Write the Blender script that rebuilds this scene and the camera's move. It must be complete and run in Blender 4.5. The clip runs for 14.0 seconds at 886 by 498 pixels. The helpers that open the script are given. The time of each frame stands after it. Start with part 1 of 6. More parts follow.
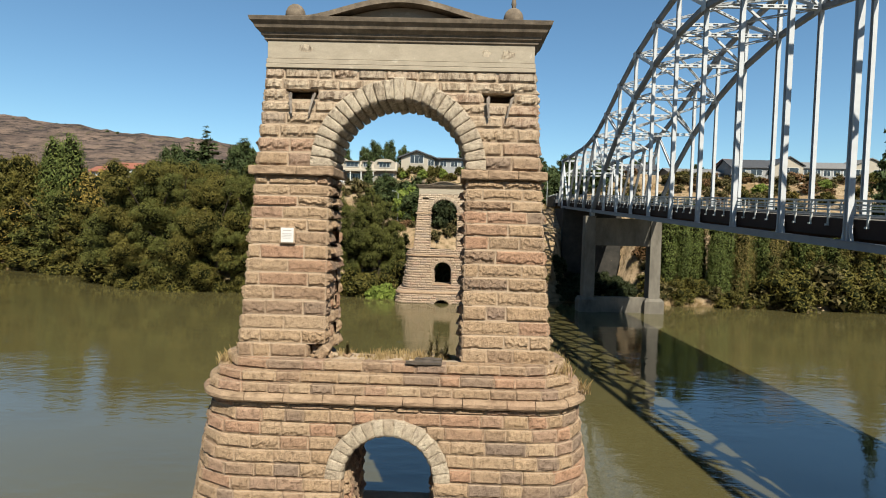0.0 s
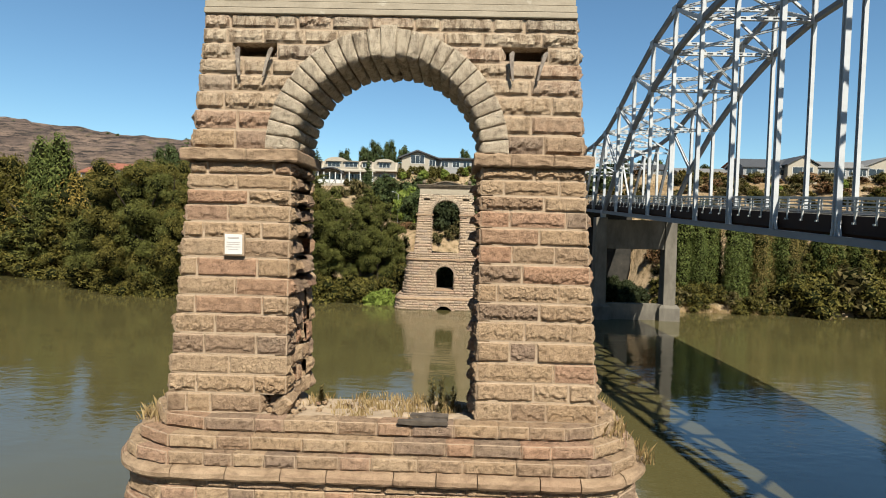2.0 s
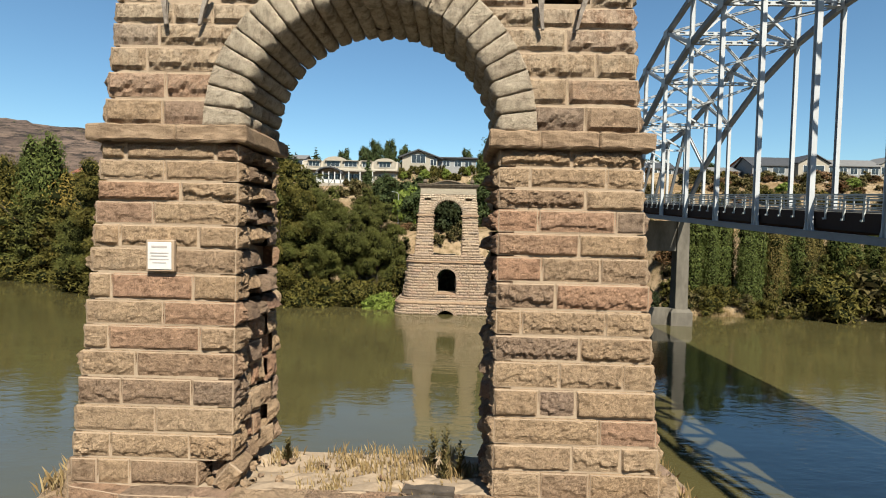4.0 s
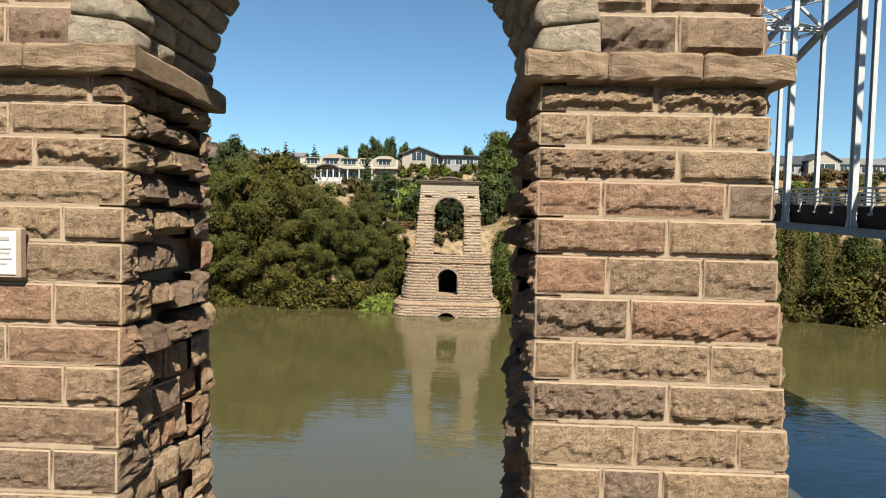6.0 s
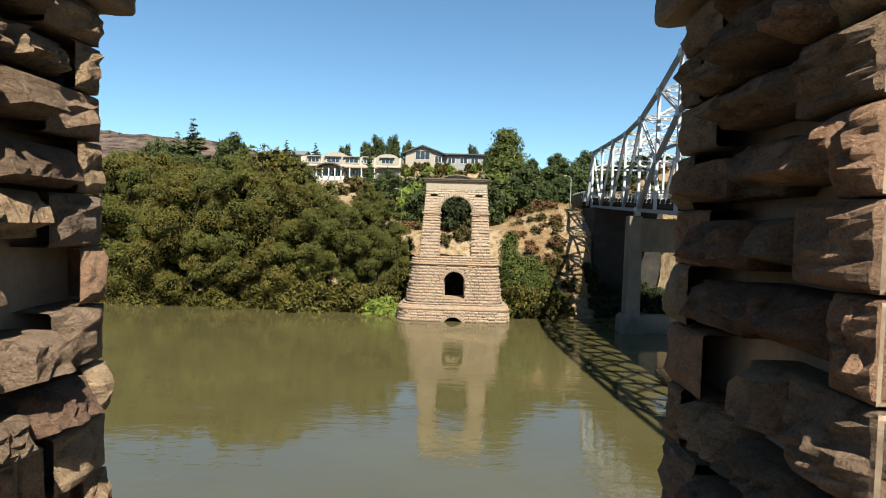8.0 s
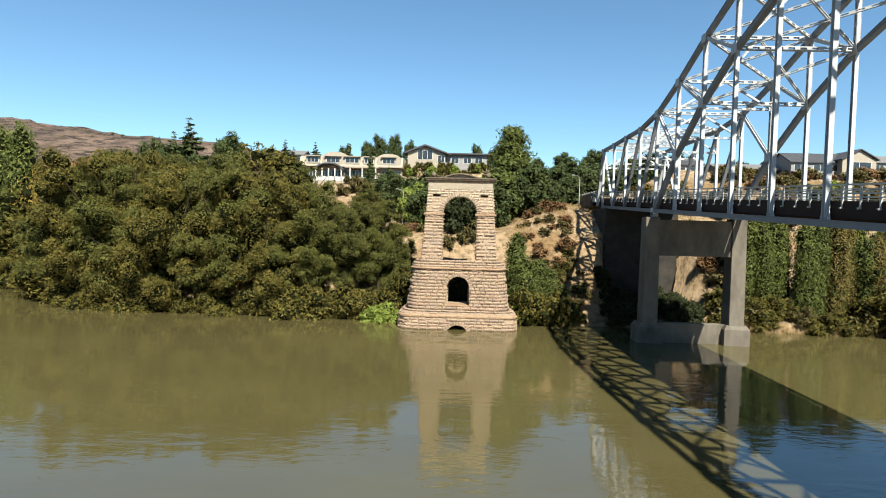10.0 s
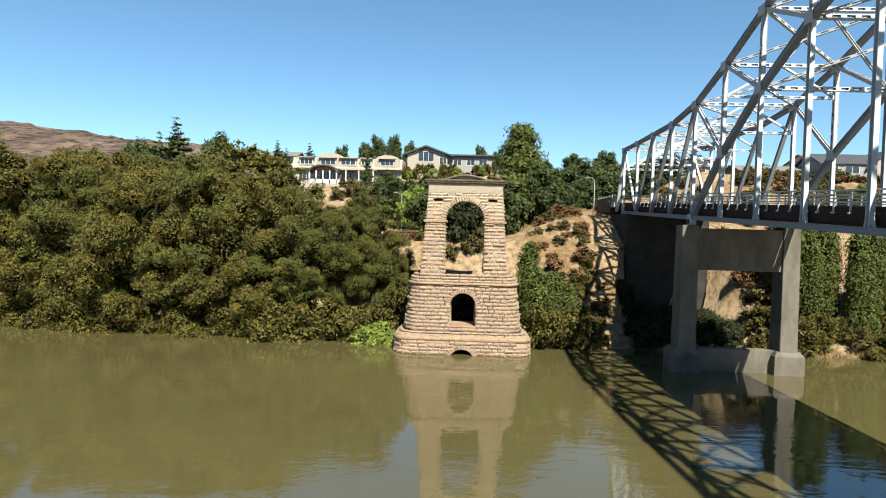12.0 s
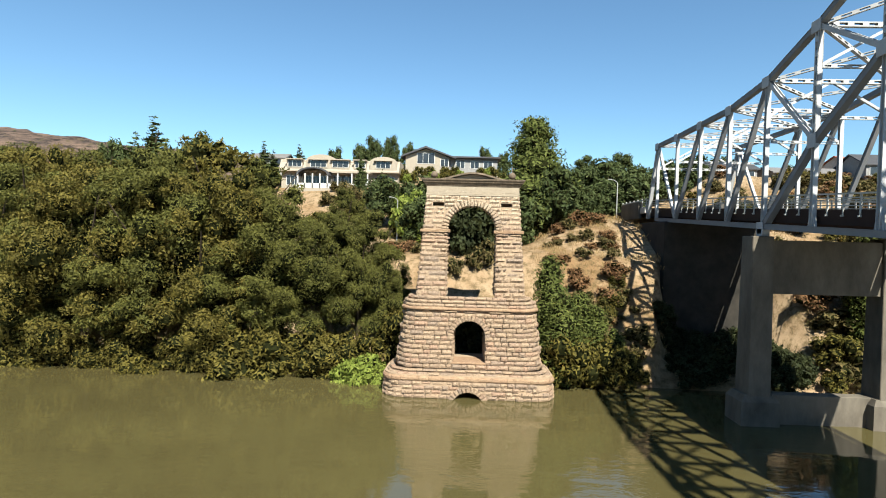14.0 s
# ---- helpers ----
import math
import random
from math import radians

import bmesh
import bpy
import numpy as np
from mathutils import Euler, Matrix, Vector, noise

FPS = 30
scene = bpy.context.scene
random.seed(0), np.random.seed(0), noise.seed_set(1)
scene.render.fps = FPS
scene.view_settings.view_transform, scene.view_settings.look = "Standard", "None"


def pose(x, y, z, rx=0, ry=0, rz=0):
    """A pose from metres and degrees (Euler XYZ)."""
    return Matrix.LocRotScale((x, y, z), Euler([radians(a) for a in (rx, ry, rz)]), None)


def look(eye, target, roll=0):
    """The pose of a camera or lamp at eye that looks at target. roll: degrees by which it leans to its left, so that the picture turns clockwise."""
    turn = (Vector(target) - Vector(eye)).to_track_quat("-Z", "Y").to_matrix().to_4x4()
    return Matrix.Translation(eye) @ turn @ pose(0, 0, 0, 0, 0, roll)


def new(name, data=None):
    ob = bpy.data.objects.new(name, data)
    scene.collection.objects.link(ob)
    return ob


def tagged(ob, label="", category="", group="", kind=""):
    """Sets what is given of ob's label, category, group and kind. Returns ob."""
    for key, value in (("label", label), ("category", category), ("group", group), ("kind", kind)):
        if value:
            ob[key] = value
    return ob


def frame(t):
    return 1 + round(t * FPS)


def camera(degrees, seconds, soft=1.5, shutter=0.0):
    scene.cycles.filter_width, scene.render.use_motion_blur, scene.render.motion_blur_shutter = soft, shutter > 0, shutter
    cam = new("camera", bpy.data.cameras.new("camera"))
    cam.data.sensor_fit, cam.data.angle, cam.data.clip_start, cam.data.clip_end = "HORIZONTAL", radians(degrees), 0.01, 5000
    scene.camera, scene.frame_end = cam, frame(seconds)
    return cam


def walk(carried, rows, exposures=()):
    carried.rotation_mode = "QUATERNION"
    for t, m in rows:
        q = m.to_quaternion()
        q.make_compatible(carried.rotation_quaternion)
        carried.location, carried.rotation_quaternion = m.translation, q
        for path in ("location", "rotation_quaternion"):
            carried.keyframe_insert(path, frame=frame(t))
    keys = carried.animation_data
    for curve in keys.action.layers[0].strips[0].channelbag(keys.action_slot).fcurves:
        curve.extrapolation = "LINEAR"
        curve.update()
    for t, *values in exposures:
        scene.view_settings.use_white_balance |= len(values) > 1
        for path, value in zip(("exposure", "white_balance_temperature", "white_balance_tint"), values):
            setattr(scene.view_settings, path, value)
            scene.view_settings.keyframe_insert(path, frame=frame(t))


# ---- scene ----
cam = camera(75.3, 14.0, soft=1.0)
PATH = [
    (0, (1.959, -19.419, 14.015), (1.92, -17.421, 13.924), 1.5),
    (0.5, (1.978, -17.881, 13.964), (1.932, -15.884, 13.878), 1.3),
    (1, (1.931, -16.502, 13.97), (1.884, -14.504, 13.885), 1.4),
    (1.5, (1.843, -15.287, 14.001), (1.797, -13.289, 13.915), 1.5),
    (2, (1.731, -14.087, 14.069), (1.687, -12.089, 13.984), 1.4),
    (2.5, (1.691, -13.053, 14.151), (1.646, -11.056, 14.064), 1.5),
    (3, (1.63, -12.135, 14.172), (1.585, -10.137, 14.087), 1.4),
    (5.5, (1.577, -7.539, 13.948), (1.525, -5.542, 13.865), 1.2),
    (6, (1.445, -6.565, 13.897), (1.394, -4.567, 13.813), 1.4),
    (6.5, (1.259, -5.539, 13.871), (1.208, -3.541, 13.788), 1.4),
    (7, (1.043, -4.513, 13.859), (0.989, -2.515, 13.774), 1.5),
    (7.5, (0.807, -3.528, 13.867), (0.753, -1.531, 13.783), 1.6),
    (8, (0.597, -2.59, 13.85), (0.541, -0.592, 13.767), 1.6),
    (10.5, (0.409, 4.413, 14.025), (0.34, 6.41, 13.949), 1.5),
    (11, (0.247, 6.788, 14.193), (0.178, 8.786, 14.121), 1.5),
    (11.5, (0.117, 9.557, 14.387), (0.046, 11.555, 14.32), 1.5),
    (12, (0.0, 12.649, 14.574), (-0.074, 14.647, 14.508), 1.5),
    (12.5, (-0.136, 16.004, 14.716), (-0.211, 18.002, 14.653), 1.5),
    (13, (-0.277, 19.619, 14.838), (-0.353, 21.616, 14.78), 1.4),
    (13.5, (-0.434, 23.298, 14.967), (-0.512, 25.296, 14.921), 1.5),
    (14, (-0.545, 26.357, 15.038), (-0.624, 28.355, 14.996), 1.5),
]
walk(cam, [(t, look(eye, target, roll)) for t, eye, target, roll in PATH], exposures=[(0, 1.19, 6050, 4), (3, 1.21, 6050, 4), (5.5, 1.27, 6050, 4), (7, 1.44, 6050, 4), (8, 1.49, 6050, 4), (14, 1.60, 6050, 4)])

# ---- daylight ----
SUN = Vector((0.31, -0.9, 1.0)).normalized()
world = bpy.data.worlds.new("sky")
scene.world = world
world.use_nodes = True
wt = world.node_tree
sky = wt.nodes.new("ShaderNodeTexSky")
sky.sky_type = "NISHITA"
sky.sun_disc = False
sky.sun_elevation = math.asin(SUN.z)
sky.sun_rotation = math.atan2(SUN.x, SUN.y)
sky.altitude = 200
sky.air_density, sky.dust_density, sky.ozone_density = 1.0, 0.12, 3.2
wt.nodes["Background"].inputs[1].default_value = 0.05
hue = wt.nodes.new("ShaderNodeMix")
hue.data_type, hue.blend_type = "RGBA", "MULTIPLY"
hue.inputs[0].default_value = 1.0
hue.inputs[7].default_value = (0.97, 1.07, 1.04, 1)
wt.links.new(sky.outputs[0], hue.inputs[6])
wt.links.new(hue.outputs[2], wt.nodes["Background"].inputs[0])
sun = new("sun", bpy.data.lights.new("sun", "SUN"))
sun.data.energy, sun.data.angle, sun.data.color = 5.0, radians(0.53), (1.0, 0.90, 0.76)
sun.matrix_world = look(SUN * 100, (0, 0, 0))


# ---- materials ----
class Nodes:
    """Short hand for building a node material."""

    def __init__(self, name, rough=0.8, metal=0.0, spec=0.3):
        self.m = bpy.data.materials.new(name)
        self.m.use_nodes = True
        self.t = self.m.node_tree
        self.b = self.t.nodes["Principled BSDF"]
        self.b.inputs["Roughness"].default_value = rough
        self.b.inputs["Metallic"].default_value = metal
        self.b.inputs["Specular IOR Level"].default_value = spec
        self.co = self.t.nodes.new("ShaderNodeTexCoord").outputs["Object"]
        self.geo = self.t.nodes.new("ShaderNodeNewGeometry")

    def put(self, value, socket):
        if isinstance(value, bpy.types.NodeSocket):
            self.t.links.new(value, socket)
        elif isinstance(value, tuple) and len(value) == 3 and socket.type == "RGBA":
            socket.default_value = (*value, 1)
        else:
            socket.default_value = value

    def world(self):
        return self.geo.outputs["Position"]

    def noise(self, scale, detail=4, rough=0.6, co=None, stretch=None):
        n = self.t.nodes.new("ShaderNodeTexNoise")
        n.inputs["Scale"].default_value, n.inputs["Detail"].default_value, n.inputs["Roughness"].default_value = scale, detail, rough
        co = co or self.co
        if stretch:
            mp = self.t.nodes.new("ShaderNodeMapping")
            mp.inputs["Scale"].default_value = stretch
            self.put(co, mp.inputs["Vector"])
            co = mp.outputs[0]
        self.put(co, n.inputs["Vector"])
        return n.outputs["Fac"]

    def ramp(self, fac, *stops):
        r = self.t.nodes.new("ShaderNodeValToRGB")
        e = r.color_ramp.elements
        while len(e) < len(stops):
            e.new(0.5)
        for k, (p, c) in zip(e, stops):
            k.position = p
            k.color = (*c, 1) if isinstance(c, tuple) else (c, c, c, 1)
        self.put(fac, r.inputs[0])
        return r.outputs[0]

    def mix(self, fac, a, b, mode="MIX"):
        n = self.t.nodes.new("ShaderNodeMix")
        n.data_type, n.blend_type = "RGBA", mode
        self.put(fac, n.inputs[0])
        self.put(a, n.inputs[6])
        self.put(b, n.inputs[7])
        return n.outputs[2]

    def maths(self, op, a, b=0.0):
        n = self.t.nodes.new("ShaderNodeMath")
        n.operation = op
        self.put(a, n.inputs[0])
        self.put(b, n.inputs[1])
        return n.outputs[0]

    def random(self):
        return self.t.nodes.new("ShaderNodeObjectInfo").outputs["Random"]

    def island(self):
        return self.geo.outputs["Random Per Island"]

    def bump(self, height, strength=0.5, dist=0.02):
        n = self.t.nodes.new("ShaderNodeBump")
        n.inputs["Strength"].default_value, n.inputs["Distance"].default_value = strength, dist
        self.put(height, n.inputs["Height"])
        self.t.links.new(n.outputs[0], self.b.inputs["Normal"])

    def color(self, c):
        self.put(c, self.b.inputs["Base Color"])
        return self.m


def stone_material(name, by_island, pale=False, raw=False, tone=0.82, washed=0.17):
    k = Nodes(name, 0.92, 0, 0.12)
    rnd = k.island() if by_island else k.random()
    if pale:
        base = k.ramp(rnd, (0.0, (0.480, 0.385, 0.275)), (0.5, (0.560, 0.458, 0.335)), (0.8, (0.400, 0.310, 0.215)), (1.0, (0.500, 0.405, 0.295)))
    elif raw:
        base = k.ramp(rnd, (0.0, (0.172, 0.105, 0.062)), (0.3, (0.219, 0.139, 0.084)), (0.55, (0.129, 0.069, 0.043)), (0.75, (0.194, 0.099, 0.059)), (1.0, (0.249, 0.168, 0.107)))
    else:
        base = k.ramp(rnd, (0.0, (0.380, 0.242, 0.132)), (0.13, (0.422, 0.282, 0.162)), (0.26, (0.360, 0.232, 0.130)), (0.39, (0.440, 0.300, 0.178)), (0.51, (0.380, 0.250, 0.144)),
                      (0.60, (0.310, 0.196, 0.115)), (0.70, (0.400, 0.214, 0.122)), (0.80, (0.370, 0.226, 0.142)), (0.90, (0.215, 0.146, 0.102)), (1.0, (0.300, 0.190, 0.115)))
    base = k.mix(washed, base, (0.42, 0.338, 0.262))
    wp = k.world()
    # bedding mottles, then a fine sandy grain
    mottle = k.noise(5.5, 7, 0.72, wp, (1, 1, 1.25))
    c = k.mix(1.0, base, k.ramp(mottle, (0.34, (0.52, 0.49, 0.46)), (0.48, 0.98), (0.66, (1.16, 1.16, 1.14))), "MULTIPLY")
    grain = k.noise(58, 5, 0.8, wp)
    c = k.mix(1.0, c, k.ramp(grain, (0.34, 0.50 * tone), (0.48, 0.98 * tone), (0.64, 1.14 * tone)), "MULTIPLY")
    chips = k.noise(9, 7, 0.8, wp, (0.9, 0.9, 1.5))
    c = k.mix(k.ramp(chips, (0.58, 0.0), (0.68, 0.62)), c, (0.085, 0.056, 0.034))
    lichen = k.noise(1.1, 6, 0.72, wp)
    c = k.mix(k.ramp(lichen, (0.62, 0.0), (0.72, 0.35)), c, (0.110, 0.088, 0.064))
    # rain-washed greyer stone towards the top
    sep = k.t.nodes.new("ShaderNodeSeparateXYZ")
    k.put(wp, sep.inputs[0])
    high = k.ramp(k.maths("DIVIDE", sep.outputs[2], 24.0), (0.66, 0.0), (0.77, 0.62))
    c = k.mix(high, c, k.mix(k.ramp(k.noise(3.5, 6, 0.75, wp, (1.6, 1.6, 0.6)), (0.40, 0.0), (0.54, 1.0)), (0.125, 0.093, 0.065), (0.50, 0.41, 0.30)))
    crack = k.ramp(k.noise(10, 8, 0.85, wp, (0.75, 0.75, 1.6)), (0.36, 0.0), (0.50, 0.75), (0.62, 1.0))
    h = k.maths("ADD", k.maths("MULTIPLY", crack, 0.55), k.maths("MULTIPLY", k.noise(60, 5, 0.85, wp), 0.40))
    pits = k.ramp(k.noise(30, 4, 0.7, wp), (0.36, 0.0), (0.46, 1.0))
    h = k.maths("ADD", h, k.maths("MULTIPLY", pits, 0.45))
    k.bump(k.maths("SUBTRACT", h, k.maths("MULTIPLY", chips, 0.8)), 1.0, 0.034)
    return k.color(c)


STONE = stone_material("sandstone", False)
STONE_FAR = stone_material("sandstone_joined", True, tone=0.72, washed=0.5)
# undressed red-brown jamb stone, darkened further to hold the reveals' shade
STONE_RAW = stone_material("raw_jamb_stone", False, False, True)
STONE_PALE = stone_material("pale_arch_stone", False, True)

k = Nodes("mortar", 0.95, 0, 0.1)
n1 = k.noise(9, 6, 0.7, k.world())
k.bump(k.noise(40, 5, 0.7, k.world()), 0.5, 0.01)
MORTAR = k.color(k.ramp(n1, (0.3, (0.225, 0.165, 0.110)), (0.7, (0.300, 0.228, 0.158))))

k = Nodes("drafted_margin", 0.9, 0, 0.15)
n1, n2 = k.noise(6, 6, 0.7, k.world()), k.noise(45, 5, 0.7, k.world())
k.bump(n2, 0.5, 0.01)
c = k.mix(k.ramp(n2, (0.42, 0.0), (0.75, 0.4)), k.ramp(n1, (0.3, (0.241, 0.173, 0.115)), (0.7, (0.313, 0.232, 0.158))), (0.193, 0.139, 0.093))
MARGIN = k.color(c)

k = Nodes("render_coat", 0.85, 0, 0.2)
n1, n2 = k.noise(1.6, 6, 0.7, k.world(), (1, 1, 2.5)), k.noise(22, 5, 0.7, k.world())
c = k.mix(k.ramp(n1, (0.35, 0.0), (0.7, 0.8)), (0.285, 0.240, 0.178), (0.200, 0.165, 0.120))
c = k.mix(k.ramp(k.noise(2.6, 3, 0.5, k.world()), (0.66, 0.0), (0.69, 0.4)), c, (0.42, 0.375, 0.30))
k.bump(n2, 0.4, 0.012)
RENDER_COAT = k.color(k.mix(k.ramp(n2, (0.4, 0.0), (0.8, 0.35)), c, (0.136, 0.105, 0.074)))

k = Nodes("weathered_cap", 0.9, 0, 0.2)
n1 = k.noise(2.2, 6, 0.75, k.world())
k.bump(k.noise(25, 5, 0.7, k.world()), 0.5, 0.015)
CAP = k.color(k.ramp(n1, (0.3, (0.060, 0.046, 0.033)), (0.55, (0.125, 0.096, 0.068)), (0.8, (0.24, 0.19, 0.135))))


k = Nodes("worn_ledge", 0.92, 0, 0.12)
n1, n2 = k.noise(3.0, 7, 0.75, k.world(), (0.6, 0.6, 1.6)), k.noise(50, 5, 0.8, k.world())
c = k.ramp(n1, (0.32, (0.130, 0.086, 0.054)), (0.48, (0.250, 0.172, 0.108)), (0.70, (0.350, 0.250, 0.160)))
c = k.mix(k.ramp(k.random(), (0.0, 0.0), (1.0, 0.5)), c, (0.230, 0.140, 0.090))
k.bump(k.maths("ADD", n2, k.maths("MULTIPLY", n1, 1.5)), 0.9, 0.03)
LEDGE = k.color(k.mix(1.0, c, k.ramp(n2, (0.36, 0.6), (0.5, 1.0)), "MULTIPLY"))


def steel_material(name, tone):
    k = Nodes(name, 0.6, 0.0, 0.15 if tone[0] > 0.2 else 0.05)
    n1, n2 = k.noise(0.9, 5, 0.7, k.world()), k.noise(7, 5, 0.7, k.world())
    c = k.mix(k.ramp(n1, (0.4, 0.0), (0.75, 0.6)), tone, tuple(v * 0.72 for v in tone))
    c = k.mix(k.ramp(n2, (0.66, 0.0), (0.80, 0.5)), c, (0.161, 0.124, 0.093))
    k.bump(n2, 0.15, 0.01)
    return k.color(c)


STEEL = steel_material("silver_painted_steel", (0.37, 0.37, 0.37))
RAIL_PAINT = steel_material("pale_rail_paint", (0.372, 0.360, 0.329))
# chords and side diagonals: the silver paint again, darkened for their shaded sides
CHORD_STEEL = steel_material("dirty_grey_steel", (0.19, 0.193, 0.20))
# maroon floor steel, made near black for the shade under the deck
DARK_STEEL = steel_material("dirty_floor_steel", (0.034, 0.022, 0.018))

k = Nodes("concrete", 0.85, 0, 0.25)
n1, n2 = k.noise(0.5, 6, 0.7, k.world(), (1, 1, 0.4)), k.noise(14, 5, 0.7, k.world())
c = k.ramp(n1, (0.3, (0.053, 0.045, 0.035)), (0.7, (0.132, 0.115, 0.090)))
k.bump(n2, 0.35, 0.01)
CONCRETE = k.color(k.mix(k.ramp(n2, (0.5, 0.0), (0.85, 0.35)), c, (0.099, 0.083, 0.063)))

k = Nodes("asphalt", 0.9, 0, 0.2)
k.bump(k.noise(60, 3, 0.6, k.world()), 0.4, 0.01)
ASPHALT = k.color(k.ramp(k.noise(2, 5, 0.7, k.world()), (0.3, (0.028, 0.028, 0.029)), (0.7, (0.046, 0.045, 0.043))))

# river: murky green-brown body under a clear, lightly rippled skin
k = Nodes("river_water", 0.03, 0, 0.5)
k.b.inputs["IOR"].default_value = 2.0
murk = k.noise(0.035, 5, 0.6, k.world(), (1, 1.6, 1))
k.put(k.ramp(murk, (0.3, (0.057, 0.048, 0.019)), (0.7, (0.076, 0.065, 0.025))), k.b.inputs["Base Color"])
swirl = k.noise(0.10, 3, 0.5, k.world())
rip = k.noise(1.3, 3, 0.55, k.world(), (0.55, 1.0, 1.0))
fine = k.noise(5.0, 2, 0.5, k.world(), (0.6, 1.0, 1.0))
patch = k.ramp(k.noise(0.045, 4, 0.6, k.world(), (1, 2.2, 1)), (0.44, 0.25), (0.60, 1.35))
hgt = k.maths("MULTIPLY", k.maths("ADD", rip, k.maths("MULTIPLY", fine, 0.22)), patch)
k.bump(k.maths("ADD", hgt, k.maths("MULTIPLY", swirl, 1.2)), 0.52, 0.05)
WATER = k.m

k = Nodes("bank_earth", 0.95, 0, 0.1)
n1, n2, n3 = k.noise(0.07, 6, 0.7, k.world()), k.noise(1.1, 6, 0.75, k.world()), k.noise(9, 5, 0.7, k.world())
c = k.mix(k.ramp(n1, (0.40, 0.0), (0.58, 1.0)), (0.185, 0.116, 0.058), (0.290, 0.210, 0.130))
c = k.mix(k.ramp(n2, (0.46, 0.0), (0.62, 0.85)), c, (0.081, 0.059, 0.026))
c = k.mix(k.ramp(n3, (0.5, 0.0), (0.8, 0.5)), c, (0.068, 0.053, 0.028))
k.bump(k.maths("ADD", n2, n3), 0.8, 0.15)
EARTH = k.color(c)


def leaf_material(name, dark, mid, bright):
    k = Nodes(name, 0.7, 0, 0.12)
    c = k.ramp(k.island(), (0.0, dark), (0.55, mid), (1.0, bright))
    c = k.mix(k.ramp(k.random(), (0.0, 0.0), (1.0, 0.45)), c, mid)
    c = k.mix(k.ramp(k.noise(0.35, 4, 0.6, k.world()), (0.45, 0.0), (0.7, 0.6)), c, dark)
    k.color(c)
    tr = k.t.nodes.new("ShaderNodeBsdfTranslucent")
    k.put(c, tr.inputs[0])
    mx = k.t.nodes.new("ShaderNodeMixShader")
    mx.inputs[0].default_value = 0.13
    k.t.links.new(k.b.outputs[0], mx.inputs[1])
    k.t.links.new(tr.outputs[0], mx.inputs[2])
    k.t.links.new(mx.outputs[0], k.t.nodes["Material Output"].inputs[0])
    return k.m


LEAF_WILLOW = leaf_material("willow_leaves", (0.047, 0.041, 0.009), (0.087, 0.074, 0.014), (0.129, 0.104, 0.022))
LEAF_WILLOW_GREEN = leaf_material("greener_willow_leaves", (0.040, 0.042, 0.010), (0.074, 0.074, 0.016), (0.111, 0.106, 0.023))
LEAF_BRIGHT = leaf_material("bright_leaves", (0.062, 0.086, 0.013), (0.125, 0.155, 0.026), (0.190, 0.210, 0.044))
LEAF_GOLD = leaf_material("yellowing_leaves", (0.093, 0.068, 0.012), (0.167, 0.118, 0.025), (0.236, 0.161, 0.037))
LEAF_PINE = leaf_material("pine_needles", (0.022, 0.032, 0.010), (0.048, 0.062, 0.020), (0.082, 0.096, 0.034))
# extra-dark leaves for shrubs that fill shaded spots
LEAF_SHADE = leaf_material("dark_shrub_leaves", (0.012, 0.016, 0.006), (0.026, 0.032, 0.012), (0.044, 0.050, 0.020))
LEAF_POPLAR = leaf_material("poplar_leaves", (0.034, 0.047, 0.010), (0.076, 0.090, 0.021), (0.129, 0.138, 0.034))
LEAF_REED = leaf_material("golden_poplar_leaves", (0.055, 0.046, 0.012), (0.120, 0.092, 0.026), (0.190, 0.140, 0.045))
LEAF_DRY = leaf_material("dry_grass_blades", (0.161, 0.105, 0.043), (0.260, 0.180, 0.081), (0.341, 0.260, 0.136))
LEAF_RUST = leaf_material("rusty_scrub", (0.070, 0.038, 0.018), (0.150, 0.080, 0.036), (0.235, 0.140, 0.066))
LEAF_OLIVE = leaf_material("olive_scrub", (0.043, 0.037, 0.012), (0.093, 0.074, 0.028), (0.149, 0.112, 0.043))

k = Nodes("bark", 0.95, 0, 0.1)
n1 = k.noise(6, 5, 0.7, k.world(), (1, 1, 0.2))
k.bump(n1, 0.8, 0.03)
BARK = k.color(k.ramp(n1, (0.3, (0.031, 0.023, 0.015)), (0.7, (0.093, 0.071, 0.050))))
# near-black fill for crown hollows, standing in for their inner shade
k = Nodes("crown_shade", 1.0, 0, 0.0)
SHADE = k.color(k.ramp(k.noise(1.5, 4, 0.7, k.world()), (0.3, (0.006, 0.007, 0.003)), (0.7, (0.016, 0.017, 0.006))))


def plain(name, a, b, rough=0.7, scale=2.0, metal=0.0):
    k = Nodes(name, rough, metal, 0.35)
    n = k.noise(scale, 5, 0.65, k.world())
    k.bump(k.noise(30, 4, 0.6, k.world()), 0.2, 0.006)
    return k.color(k.ramp(n, (0.3, a), (0.7, b)))


STUCCO = plain("cream_stucco", (0.225, 0.192, 0.148), (0.290, 0.250, 0.194))
STUCCO_WHITE = plain("white_stucco", (0.310, 0.294, 0.267), (0.397, 0.378, 0.347))
STUCCO_GREY = plain("grey_cladding", (0.161, 0.155, 0.149), (0.223, 0.214, 0.205))
ROOF_DARK = plain("dark_roofing", (0.028, 0.028, 0.031), (0.053, 0.053, 0.056))
ROOF_GREY = plain("grey_roofing", (0.099, 0.093, 0.090), (0.155, 0.146, 0.136))
ROOF_RED = plain("red_roof_tiles", (0.155, 0.052, 0.031), (0.215, 0.082, 0.047))
TRIM_WHITE = plain("white_trim", (0.409, 0.397, 0.372), (0.484, 0.471, 0.446))
WOOD_GREY = plain("weathered_timber", (0.034, 0.026, 0.019), (0.081, 0.062, 0.046), 0.9, 5)
